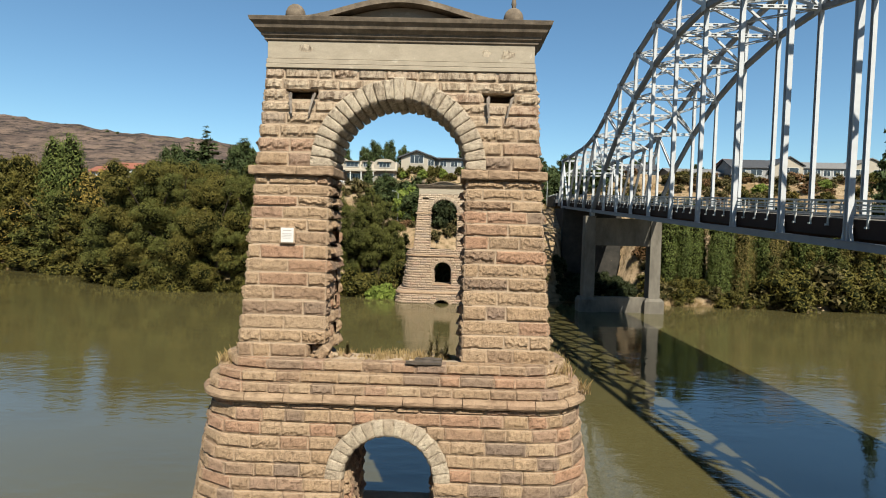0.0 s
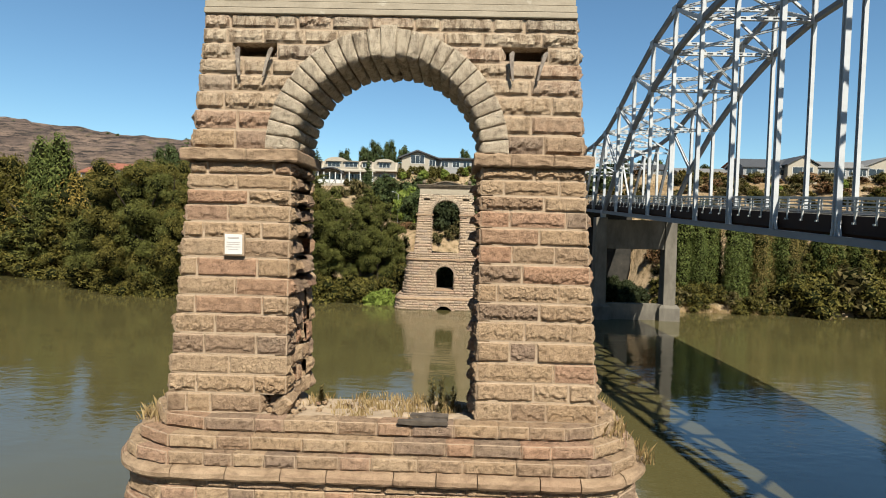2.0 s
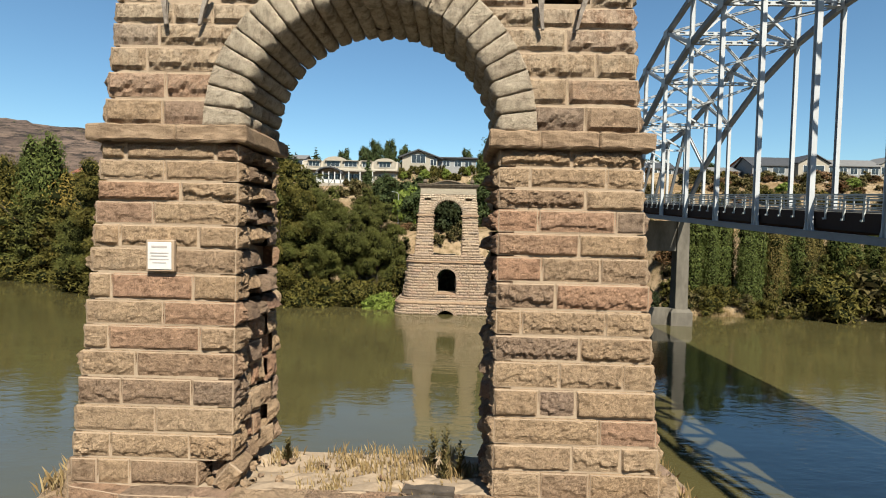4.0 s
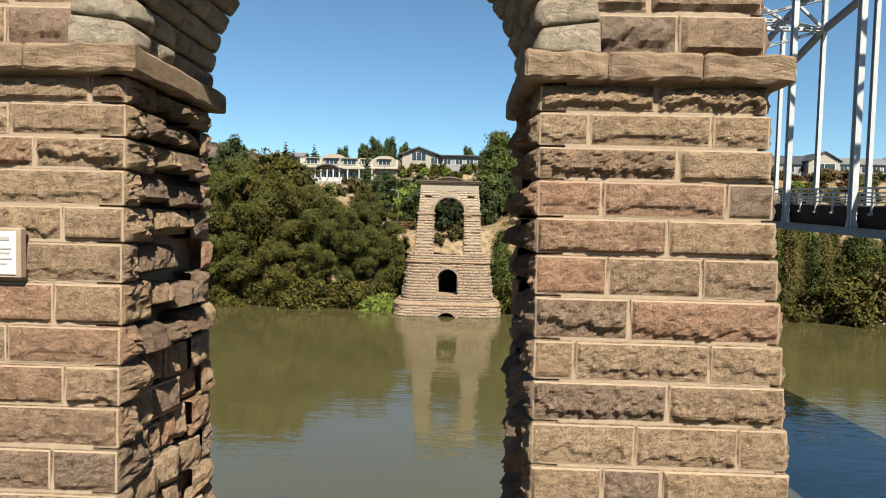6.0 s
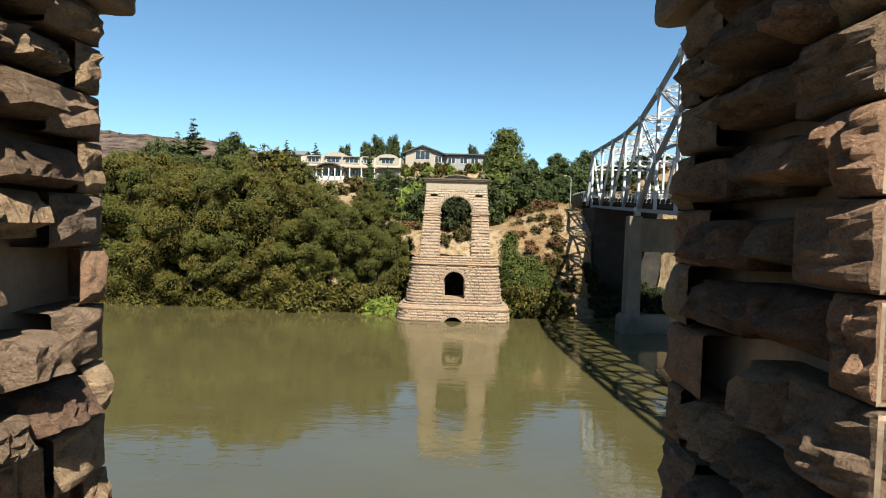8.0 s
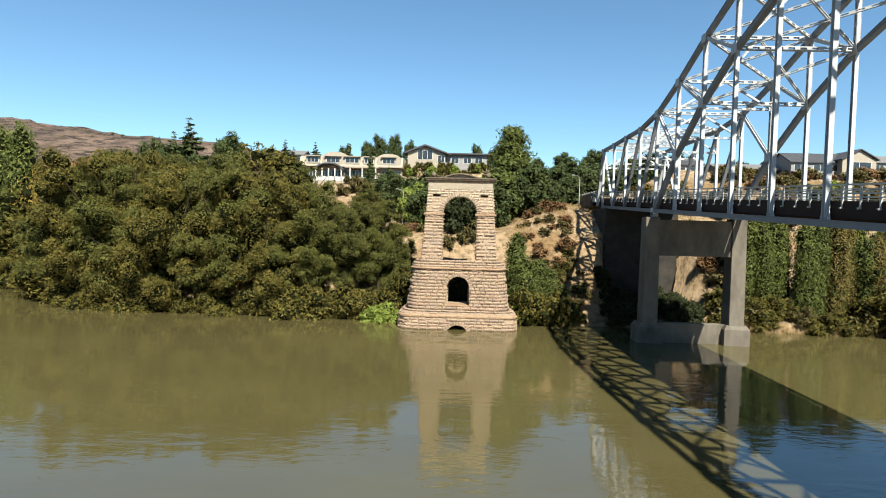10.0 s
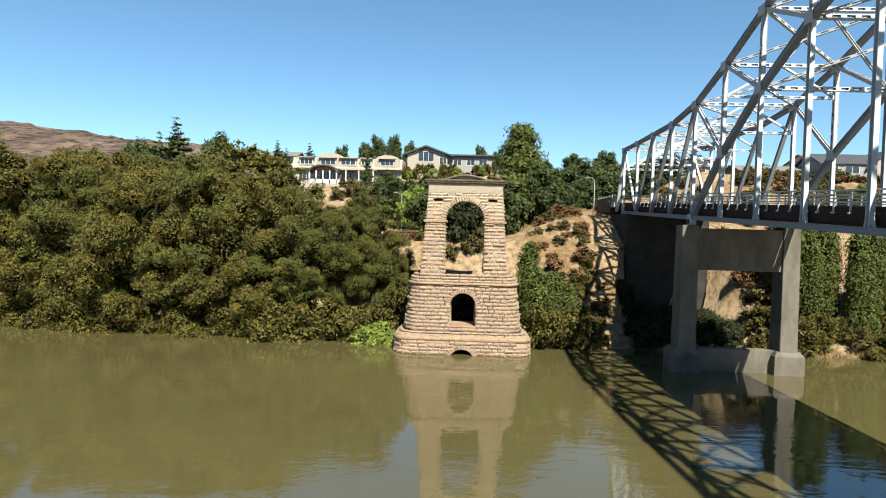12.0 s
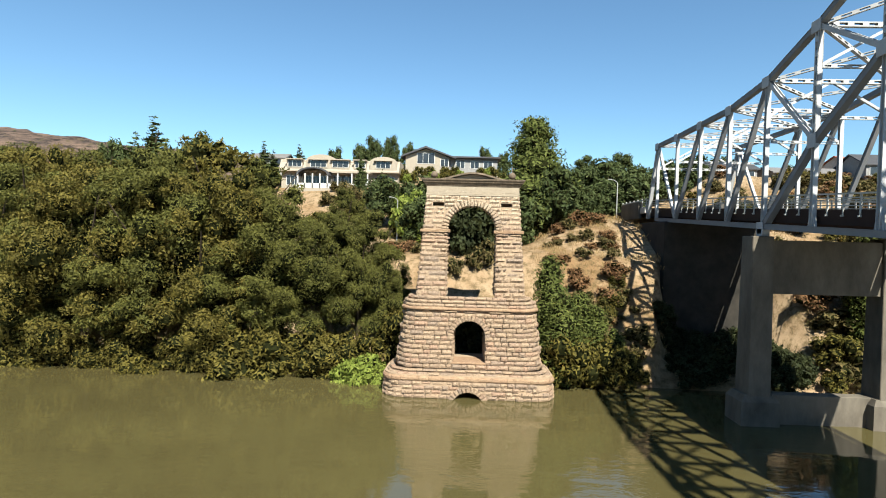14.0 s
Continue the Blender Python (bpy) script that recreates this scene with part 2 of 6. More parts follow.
# abutment concrete, near black to stand in for the deck's shade
SHADED_CONCRETE = plain("damp_dark_concrete", (0.012, 0.011, 0.009), (0.034, 0.029, 0.023), 0.95, 0.6)
IRON = plain("rusty_iron", (0.075, 0.055, 0.042), (0.24, 0.20, 0.16), 0.8, 9)
PLAQUE = plain("white_plaque", (0.409, 0.391, 0.360), (0.484, 0.471, 0.440), 0.5, 6)
INK = plain("grey_ink", (0.26, 0.225, 0.205), (0.33, 0.29, 0.265), 0.6, 6)
GALV = plain("galvanised_pole", (0.223, 0.223, 0.217), (0.298, 0.291, 0.279), 0.5, 4)
k = Nodes("window_glass", 0.06, 0, 0.6)
GLASS = k.color(k.ramp(k.noise(0.8, 3, 0.5, k.world()), (0.3, (0.012, 0.015, 0.019)), (0.7, (0.031, 0.034, 0.037))))
k = Nodes("hill_rock", 0.95, 0, 0.1)
n1, n2 = k.noise(0.012, 9, 0.8, k.world(), (1, 1, 5)), k.noise(0.05, 8, 0.8, k.world(), (0.6, 1, 4))
c = k.mix(k.ramp(n1, (0.42, 0.0), (0.58, 1.0)), (0.196, 0.138, 0.104), (0.094, 0.069, 0.058))
c = k.mix(k.ramp(n2, (0.50, 0.0), (0.57, 0.95)), c, (0.034, 0.029, 0.026))
c = k.mix(k.ramp(k.noise(0.03, 6, 0.7, k.world()), (0.58, 0.0), (0.66, 0.6)), c, (0.087, 0.077, 0.033))
k.bump(n2, 1.0, 9.0)
HILL = k.color(c)


# ---- mesh helpers ----
def mesh_of(name, verts, faces, mat, smooth=False):
    me = bpy.data.meshes.new(name)
    me.from_pydata(verts, [], faces)
    me.materials.append(mat)
    if smooth:
        me.polygons.foreach_set("use_smooth", [True] * len(me.polygons))
    me.update()
    return me


def from_bm(name, bm, mat, smooth=False):
    bmesh.ops.recalc_face_normals(bm, faces=bm.faces)
    me = bpy.data.meshes.new(name)
    bm.to_mesh(me)
    bm.free()
    me.materials.append(mat)
    if smooth:
        me.polygons.foreach_set("use_smooth", [True] * len(me.polygons))
    return me


def part(name, data, parent=None, label="", m=None):
    """A mesh as one object under a thing or part."""
    ob = new(name, data)
    if parent:
        ob.parent = parent
    if m is not None:
        ob.matrix_basis = m
    return tagged(ob, label)


def thing(name, label, category, x=0, y=0, z=0, group="", kind="", rz=0):
    e = new(name)
    e.matrix_basis = pose(x, y, z, 0, 0, rz)
    return tagged(e, label, category, group, kind)


def add_box(bm, x0, x1, y0, y1, z0, z1, bevel=0.0):
    r = bmesh.ops.create_cube(bm, size=1)
    bmesh.ops.scale(bm, vec=(x1 - x0, y1 - y0, z1 - z0), verts=r["verts"])
    bmesh.ops.translate(bm, vec=((x0 + x1) / 2, (y0 + y1) / 2, (z0 + z1) / 2), verts=r["verts"])
    if bevel:
        es = list({e for v in r["verts"] for e in v.link_edges})
        bmesh.ops.bevel(bm, geom=es, offset=bevel, segments=1, affect="EDGES")


def boxes(*rows, bevel=0.0):
    bm = bmesh.new()
    for r in rows:
        add_box(bm, *r, bevel=bevel)
    return bm


def prism(bm, pts, a, b, axis="y"):
    """A polygon in x,z (or y,z) pushed from a to b."""
    def at(p, d):
        return (p[0], d, p[1]) if axis == "y" else ((d, p[0], p[1]) if axis == "x" else (p[0], p[1], d))
    lo = [bm.verts.new(at(p, a)) for p in pts]
    hi = [bm.verts.new(at(p, b)) for p in pts]
    n = len(pts)
    bm.faces.new(lo)
    bm.faces.new(hi[::-1])
    for i in range(n):
        bm.faces.new((lo[i], hi[i], hi[(i + 1) % n], lo[(i + 1) % n]))


def lathe(bm, profile, n=14, cx=0.0, cy=0.0, cz=0.0):
    rings = []
    for r, z in profile:
        rings.append([bm.verts.new((cx + r * math.cos(2 * math.pi * i / n), cy + r * math.sin(2 * math.pi * i / n), cz + z)) for i in range(n)])
    for a, b in zip(rings, rings[1:]):
        for i in range(n):
            bm.faces.new((a[i], a[(i + 1) % n], b[(i + 1) % n], b[i]))
    bm.faces.new(rings[0][::-1])
    bm.faces.new(rings[-1])


def cut(name, solid, cutters, mat):
    """The solid bmesh less the cutter bmeshes, as one mesh."""
    a = new("cut_a", from_bm("cut_a", solid, mat))
    others = []
    for c in cutters:
        o = new("cut_b", from_bm("cut_b", c, mat))
        others.append(o)
        md = a.modifiers.new("cut", "BOOLEAN")
        md.operation, md.solver, md.object = "DIFFERENCE", "EXACT", o
    dg = bpy.context.evaluated_depsgraph_get()
    me = bpy.data.meshes.new_from_object(a.evaluated_get(dg))
    me.name = name
    for o in (a, *others):
        bpy.data.objects.remove(o)
    return me


# ---- the ground and the river ----
def smooth(a, b, v):
    u = min(1.0, max(0.0, (v - a) / (b - a)))
    return u * u * (3 - 2 * u)


def curve(v, *knots):
    """Piecewise line through (position, height) knots."""
    if v <= knots[0][0]:
        return knots[0][1]
    for (a, ha), (b, hb) in zip(knots, knots[1:]):
        if v <= b:
            return ha + (hb - ha) * (v - a) / (b - a)
    return knots[-1][1]


def bank_line(x):
    """Where the far bank meets the water."""
    return curve(x, (-400, 150), (-110, 117), (-86, 111), (-66, 93), (-52, 87), (-30, 86.5), (0, 86.5), (14, 85.5), (40, 84.5), (80, 83.5), (200, 78), (500, 90))


def ground_height(x, y):
    d = y - bank_line(x)
    near = -38 - y + 4 * math.sin(x * 0.03)
    if d < 0 and near < 0:
        return -2.2
    w = noise.noise(Vector((x * 0.05, y * 0.05, 0.3))) * 1.6 + noise.noise(Vector((x * 0.21, y * 0.21, 1.7))) * 0.5
    if near >= 0:
        # unseen near bank, raised to keep low sky light off shaded faces
        return curve(near, (0, -1.5), (4, 1), (20, 9), (50, 26), (90, 34), (300, 46), (3000, 90)) + w * smooth(0, 8, near)
    left = curve(d, (0, -1.2), (2, 0.5), (10, 3), (30, 9), (60, 20), (80, 26), (110, 30), (250, 40), (700, 60), (3000, 90))
    mid = curve(d, (0, -1.2), (1.5, 1.0), (6, 6.0), (11, 12.6), (15, 13.2), (22, 16.6), (27, 17.6), (45, 19.6), (70, 24.5), (90, 31), (110, 33), (250, 38), (700, 60), (3000, 90))
    right = curve(d, (0, -1.2), (2, 0.8), (8, 3), (22, 10), (38, 19), (55, 25.5), (68, 29.5), (110, 31), (250, 38), (700, 60), (3000, 90))
    dip = curve(d, (0, -1.2), (1.5, 1.0), (6, 6.0), (11, 12.4), (15, 13.2), (42, 13.8), (58, 18.5), (73, 25.0), (80, 26.3), (85, 30.5), (92, 32), (110, 33), (250, 38), (700, 60), (3000, 90))
    e = 1 - smooth(6, 16, x)
    mid = mid * (1 - e) + dip * e
    a, b = smooth(-48, -20, x), smooth(38, 55, x)
    h = left * (1 - a) + mid * a * (1 - b) + right * a * b
    edge = 18.8 + 4.6 * min(1.0, max(0.0, d / 14))
    under = smooth(edge, edge + 1.6, x) * (1 - smooth(35.6, 37.4, x)) * (1 - smooth(14, 15.5, d))
    h = h * (1 - under) + min(h, 0.6 + 0.12 * d) * under
    return h + w * smooth(1, 8, d) * 0.8


def spaced(lo, hi, mid_lo, mid_hi, step, grow):
    v = list(np.arange(mid_lo, mid_hi + step, step))
    s, p = step, v[-1]
    while p < hi:
        s *= grow
        p += s
        v.append(p)
    s, p = step, v[0]
    while p > lo:
        s *= grow
        p -= s
        v.insert(0, p)
    return v


gx, gy = spaced(-2600, 2600, -80, 110, 1.8, 1.35), spaced(-1500, 4200, 78, 180, 1.6, 1.3)
verts = [(x, y, ground_height(x, y)) for y in gy for x in gx]
nx = len(gx)
faces = [(j * nx + i, j * nx + i + 1, (j + 1) * nx + i + 1, (j + 1) * nx + i) for j in range(len(gy) - 1) for i in range(nx - 1)]
tagged(new("ground", mesh_of("ground", verts, faces, EARTH, True)), "dry tan river bank rising to a terrace", "ground", kind="structure")
tagged(new("water", mesh_of("water", [(-2500, -60, 0), (2500, -60, 0), (2500, 300, 0), (-2500, 300, 0)], [(0, 1, 2, 3)], WATER)),
       "murky green-brown river with light ripples", "river", kind="structure")

# far rocky hill beyond the left bank
verts, faces = [], []
HX, HY = 150, 52
for j in range(HY + 1):
    for i in range(HX + 1):
        x = -2300 + 2100 * i / HX
        y = 760 + 700 * j / HY
        ridge = curve(x, (-2300, 190), (-900, 178), (-750, 168), (-628, 153), (-540, 147), (-468, 142), (-400, 132), (-300, 96), (-200, 40))
        up = math.sin(math.pi * min(1, (y - 760) / 280) / 2) ** 0.8
        rock = noise.fractal(Vector((x * 0.012, y * 0.012, 5)), 0.8, 2.1, 6) * 9 + noise.ridged_multi_fractal(Vector((x * 0.010 + y * 0.006, y * 0.020, 2)), 0.9, 2.1, 5, 1.0, 2.0) * 9 - 2
        verts.append((x, y, 30 + (ridge - 30) * up + rock * up))
for j in range(HY):
    for i in range(HX):
        a = j * (HX + 1) + i
        faces.append((a, a + 1, a + HX + 2, a + HX + 1))
tagged(new("backdrop", mesh_of("hill", verts, faces, HILL, True)), "distant brown rocky hill ridge", "hill", kind="structure")


# ---- masonry ----
def rock_box(w, d, h, seed, cell, front, side, under, margin, taper=0.0):
    """A quarry-faced block, its face at -y: a chiselled margin round a broken, swollen middle. taper widens it towards +z."""
    pts, faces, kinds, index = [], [], [], {}
    rnd = random.Random(seed)
    off = Vector((rnd.uniform(-50, 50), rnd.uniform(-50, 50), rnd.uniform(-50, 50)))
    lean = rnd.uniform(-0.5, 0.5), rnd.uniform(-0.4, 0.6)
    gain = rnd.uniform(0.75, 1.25)
    style = rnd.choice((0, 0, 1, 1, 2, 2, 3))
    break_at = (0.05, 0.11, 0.18, 0.30)[style] * rnd.uniform(0.75, 1.25)
    tooth = (0.14, 0.22, 0.30, 0.42)[style]

    def cuts(size, step, edge):
        inner = size - 2 * edge
        n = max(2, round(inner / step))
        return [-0.5] + [(-inner / 2 + inner * i / n) / size for i in range(n + 1)] + [0.5]
    ua, uc = cuts(w, cell, margin), cuts(h, cell, margin)
    deep = max(2, round(d / (cell * 2.3)))
    ub = [-0.5] + [-0.5 + (i + 0.35) / deep for i in range(deep)] + [0.5]

    def vert(a, b, c):
        key = (round(a, 4), round(b, 4), round(c, 4))
        if key in index:
            return index[key]
        p = Vector((a * w, b * d, c * h))
        q = Vector(p)

        def swell(u, v, e=4):
            return (1 - abs(2 * u) ** e) * (1 - abs(2 * v) ** e)
        n1 = noise.fractal(p * 3.0 + off, 0.85, 2.1, 4)
        n3 = noise.fractal(p * 13.0 + off, 0.7, 2.3, 4)
        if b < -0.49:
            inside = min((0.5 - abs(a)) * w, (0.5 - abs(c)) * h) - margin
            rise = min(1.0, max(0.0, inside + 0.002) / 0.035)
            n2 = noise.fractal(Vector((p.x * 7, p.y * 7, p.z * 13)) + off, 0.8, 2.2, 4)
            # swollen towards the bed, broken back underneath
            lip = break_at * (1 + 0.9 * noise.noise(Vector((p.x * 5.0, 3.3, 0)) + off) + 0.4 * noise.noise(Vector((p.x * 17.0, 8.1, 0)) + off))
            u = c + 0.5
            slope = 1.0 - 0.62 * max(0.0, u - lip) / max(0.1, 1 - lip)
            fall = min(1.0, max(0.0, (lip + 0.07 - u) / 0.10))
            body = (slope + lean[0] * a * 0.5) * (1 - fall) + fall * (0.10 + 0.4 * abs(n2))
            q.y -= rise * max(0.004, front * gain * (body + 0.25 * n1 - tooth * 1.3 * abs(n2)) + front * tooth * n3)
        if abs(a) > 0.49:
            q.x += math.copysign(side * max(0.0, 0.6 + 0.9 * n1 + 0.5 * n3 - 0.5 * abs(noise.fractal(p * 7.0 + off, 0.8, 2.2, 3))) * swell(b, c), a)
        if abs(c) > 0.49:
            q.z += math.copysign((under if c < 0 else 0.01) * max(0.05, 0.8 + 0.5 * n1) * swell(a, b), c)
        edge = (abs(a) > 0.49) + (b < -0.49) + (abs(c) > 0.49)
        if edge > 1:
            s = 0.004 + 0.012 * abs(n1)
            q.x -= math.copysign(s, a) if abs(a) > 0.49 else 0
            q.z -= math.copysign(s, c) if abs(c) > 0.49 else 0
            q.y += s if b < -0.49 else 0
        q.x *= 1 + taper * c
        index[key] = len(pts)
        pts.append(tuple(q))
        return index[key]

    for i in range(len(ua) - 1):
        for j in range(len(uc) - 1):
            faces.append([vert(a, -0.5, c) for a, c in ((ua[i], uc[j]), (ua[i + 1], uc[j]), (ua[i + 1], uc[j + 1]), (ua[i], uc[j + 1]))])
            kinds.append(int(i in (0, len(ua) - 2) or j in (0, len(uc) - 2)) if margin > 0.02 else 0)
    for i in range(len(ub) - 1):
        for j in range(len(uc) - 1):
            q = ((ub[i], uc[j]), (ub[i + 1], uc[j]), (ub[i + 1], uc[j + 1]), (ub[i], uc[j + 1]))
            faces.append([vert(0.5, b, c) for b, c in q])
            faces.append([vert(-0.5, b, c) for b, c in q][::-1])
            kinds += [0, 0]
        for j in range(len(ua) - 1):
            q = ((ua[j], ub[i]), (ua[j + 1], ub[i]), (ua[j + 1], ub[i + 1]), (ua[j], ub[i + 1]))
            faces.append([vert(a, b, 0.5) for a, b in q])
            faces.append([vert(a, b, -0.5) for a, b in q][::-1])
            kinds += [0, 0]
    return pts, faces, kinds


COURSE = 0.378
WIDTHS = (0.4, 0.62, 0.9, 1.2, 1.5)


def block_library(cell, variants, mat, front=0.07, fine=None, edge=0.0215):
    lib = {}

    def add(key, name, *shape):
        p, f, kinds = rock_box(*shape)
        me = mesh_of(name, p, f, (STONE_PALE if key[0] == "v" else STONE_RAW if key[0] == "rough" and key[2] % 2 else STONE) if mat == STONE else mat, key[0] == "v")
        me.materials.append(MARGIN)
        me.polygons.foreach_set("material_index", kinds)
        lib[key] = (me, p, f, kinds)
    for w in WIDTHS:
        for v in range(variants):
            add(("face", w, v), "stone_block", w, 0.42, 0.36, 1000 * w + v, cell, front * 1.15, 0.12, 0.0, edge)
            if fine:
                add(("fine", w, v), "stone_block", w, 0.42, 0.36, 3000 * w + v, fine, front * 0.92, 0.12, 0.0, 0.022)
            add(("rough", w, v), "stone_block", w, 0.42, 0.36, 2000 * w + v, cell * 1.1, 0.19, 0.10, 0.0, 0.012)
    for v in range(variants):
        add(("v", 0.33, v), "voussoir", 0.33, 0.55, 0.62, 77 + v, cell * 0.9, 0.038, 0.02, 0.10, 0.018, 0.24)
    return lib


# tower shape: z above the water; y 0 is the face under the frieze
Z_FOOT, Z_BAND, Z_SPRING, Z_FRIEZE = 9.35, 15.48, 15.78, 19.2
X_OPEN, R_OPEN, R_RING = 2.3, 2.3, 2.95


def half_width(z):
    return 4.5 + 0.077 * (Z_FRIEZE - z)


def face_front(z):
    return -0.04 * (Z_FRIEZE - z)


def face_back(z):
    return 1.85 + 0.03 * (Z_FRIEZE - z)


# course heights of the legs from the foot up, and of the wall beside the arch from the band up
LEG_COURSES = (42, 40.5, 42, 44, 42, 40, 39, 42, 40, 36, 36, 32, 33, 27)
ARCH_COURSES = (50, 50, 47, 44, 38, 41, 37, 38)
# upright joints of the legs' front, course by course from the foot up, as shares of the leg's width
LEFT_JOINTS = ((0.17, 0.37, 0.79), (0.24, 0.73), (0.51,), (0.28, 0.73), (0.36,), (0.17, 0.77), (0.52,), (0.16, 0.71), (0.5,), (0.19, 0.73), (0.41,), (0.59,), (0.47,), (0.18, 0.83))
RIGHT_JOINTS = ((0.29, 0.58), (0.48, 0.77), (0.65,), (0.28, 0.51), (0.41, 0.81), (0.54,), (0.17, 0.71), (0.39,), (0.30, 0.69), (0.55,), (0.28, 0.80), (0.60,), (0.22, 0.75), (0.51,))


def stacked(z0, z1, shares):
    """Middle and height of each course between two levels."""
    out, z = [], z0
    for v in shares:
        h = (z1 - z0) * v / sum(shares)
        out.append((z + h / 2, h))
        z += h
    return out


def split(length, rnd, lo=0.42, hi=1.35, mean=1.08):
    n = max(1, round(length / (mean * rnd.uniform(0.85, 1.16))))
    w = [rnd.uniform(lo, hi) for _ in range(n)]
    s = length / sum(w)
    return [v * s for v in w]


def outline(hw, hd, radius, step=0.02):
    """A rounded rectangle seen from above, as points with directions, clockwise from the front's left end."""
    segs = []
    for cx, cy, a0 in ((hw - radius, -hd + radius, -90), (hw - radius, hd - radius, 0), (-hw + radius, hd - radius, 90), (-hw + radius, -hd + radius, 180)):
        segs.append([(cx + radius * math.cos(radians(a0 + 90 * i / 24)), cy + radius * math.sin(radians(a0 + 90 * i / 24))) for i in range(25)])
    return [p for s in segs for p in s]


def base_top(x, y):
    """Height of the crumbled top of the base, sagging to the back between the legs."""
    return 9.32 - 0.34 * smooth(-0.4, 1.6, y) * (1 - smooth(2.2, 2.9, abs(x)))


def tower_blocks(seed, worn):
    """All stones of a tower: lists of (name, key, matrix, size) by the part that they belong to."""
    rnd = random.Random(seed)
    out = {"left_leg": [], "right_leg": [], "arch_wall": [], "base": [], "base_rear": []}

    def lay(group, x, y, z, rz, w, d, h, kind="face"):
        out[group].append(("stone_block", (kind, min(WIDTHS, key=lambda k: abs(k - w))), pose(x, y, z, 0, 0, rz), (w, d, h)))

    def row(group, p0, p1, z, h, gap=0.016, depth=(0.42, 0.42), keep=None, kind="face", joints=None):
        """Stones along a line; the outward side is to the right of p0 -> p1 turned back, i.e. the face looks along -normal."""
        dx, dy = p1[0] - p0[0], p1[1] - p0[1]
        length = math.hypot(dx, dy)
        ux, uy = dx / length, dy / length
        rz = math.degrees(math.atan2(uy, ux))
        s = 0.0
        ws = split(length, rnd) if kind != "rough" else split(length * 1.0, rnd, 0.5, 1.2, 0.62)
        if joints:
            ws = [length * (b - a) for a, b in zip((0, *joints), (*joints, 1))]
        for i, w in enumerate(ws):
            d = depth[0] if i == 0 else (depth[1] if i == len(ws) - 1 else 0.42)
            m = s + w / 2
            push = (rnd.uniform(-0.006, 0.008) if worn else rnd.uniform(-0.05, 0.06)) if kind != "rough" else rnd.uniform(-0.12, 0.07)
            x, y = p0[0] + ux * m - uy * (d / 2 - push), p0[1] + uy * m + ux * (d / 2 - push)
            if (keep is None or keep(p0[0] + ux * m, z, w)) and not (kind == "rough" and rnd.random() < 0.03):
                lay(group, x, y, z + (rnd.uniform(-0.05, 0.05) if kind == "rough" else 0), rz, w - gap * (1 if kind != "rough" else 3), d, (h - gap) * (1 if kind != "rough" else rnd.uniform(0.56, 0.86)), kind)
            s += w

    for side, group in ((-1, "left_leg"), (1, "right_leg")):
        for i, (z, h) in enumerate(stacked(Z_FOOT, Z_BAND, LEG_COURSES)):
            xo, yf, yb = half_width(z), face_front(z), face_back(z)
            a, b = (-xo, -X_OPEN) if side < 0 else (X_OPEN, xo)
            long = (0.62 if i % 2 else 0.30) if worn else (0.85 if i % 2 else 0.45)

            def keep(x, zz, w, side=side, i=i):
                return not (worn and ((side < 0 and i == 0 and x > -2.95) or (side > 0 and i < 1 and x < 2.5)))
            row(group, (a, yf), (b, yf), z, h, depth=(long, long), keep=keep, kind="fine" if worn else "face", joints=(LEFT_JOINTS if side < 0 else RIGHT_JOINTS)[i])
            row(group, (b, yb), (a, yb), z, h, depth=(long, long))
            if worn and side < 0 and i < 6:
                # fallen facing: small broken stones further in
                n = 3 + i % 2
                y0, y1 = yf + long - 0.02, yb - long + 0.02
                for q in range(n):
                    w = (y1 - y0) / n
                    lay(group, b - 0.26 - rnd.uniform(0.0, 0.14) * (1 - i / 14), y0 + w * (q + 0.5), z + rnd.uniform(-0.04, 0.04), 74 + rnd.uniform(-12, 10), w - 0.05, 0.42, h - 0.03, "face")
            else:
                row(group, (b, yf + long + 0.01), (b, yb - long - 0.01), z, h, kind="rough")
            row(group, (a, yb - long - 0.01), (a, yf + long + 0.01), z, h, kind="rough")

    for i, (z, h) in enumerate(stacked(Z_SPRING, Z_FRIEZE - 0.12, ARCH_COURSES)):
        xo, yf, yb = half_width(z), face_front(z), face_back(z)
        top = z + h / 2 - Z_SPRING
        reach = math.sqrt(R_RING ** 2 - top ** 2) - 0.04 if top < R_RING else 0
        hole = i == 5
        for y, turn in ((yf, 1), (yb, -1)):
            runs = [(-xo, -reach), (reach, xo)] if reach else [(-xo, xo)]
            if hole:
                runs = [(-xo, -3.83), (-2.73, -reach), (reach, 2.73), (3.83, xo)]
            for a, b in runs:
                if b - a > 0.15:
                    row("arch_wall", *(((a, y), (b, y)) if turn > 0 else ((b, y), (a, y))), z, h, depth=(0.5, 0.5))
        row("arch_wall", (xo, yf + 0.52), (xo, yb - 0.52), z, h, kind="rough")
        row("arch_wall", (-xo, yb - 0.52), (-xo, yf + 0.52), z, h, kind="rough")
    # arch rings through the thickness
    n = 25
    for j, y in enumerate((-0.21, 0.36, 0.93, 1.50)):
        for i in range(n):
            a = math.pi * (i + 0.5) / n
            r = (R_OPEN + R_RING) / 2 + 0.01
            key = i == n // 2 and j in (0, 3)
            turn = 180 if j == 3 else 0
            yy = y + 0.275 - (0.06 if key else 0)
            m = pose(0, yy, Z_SPRING) @ pose(r * math.cos(a), 0, r * math.sin(a), 0, 90 - math.degrees(a), 0) @ pose(0, 0, 0, 0, 0, turn)
            out["arch_wall"].append(("voussoir", ("v", 0.33), m, (0.312 if not key else 0.36, 0.55, 0.63 if not key else 0.74)))

    # rounded base: (z low, z high, half width, half depth)
    levels = []
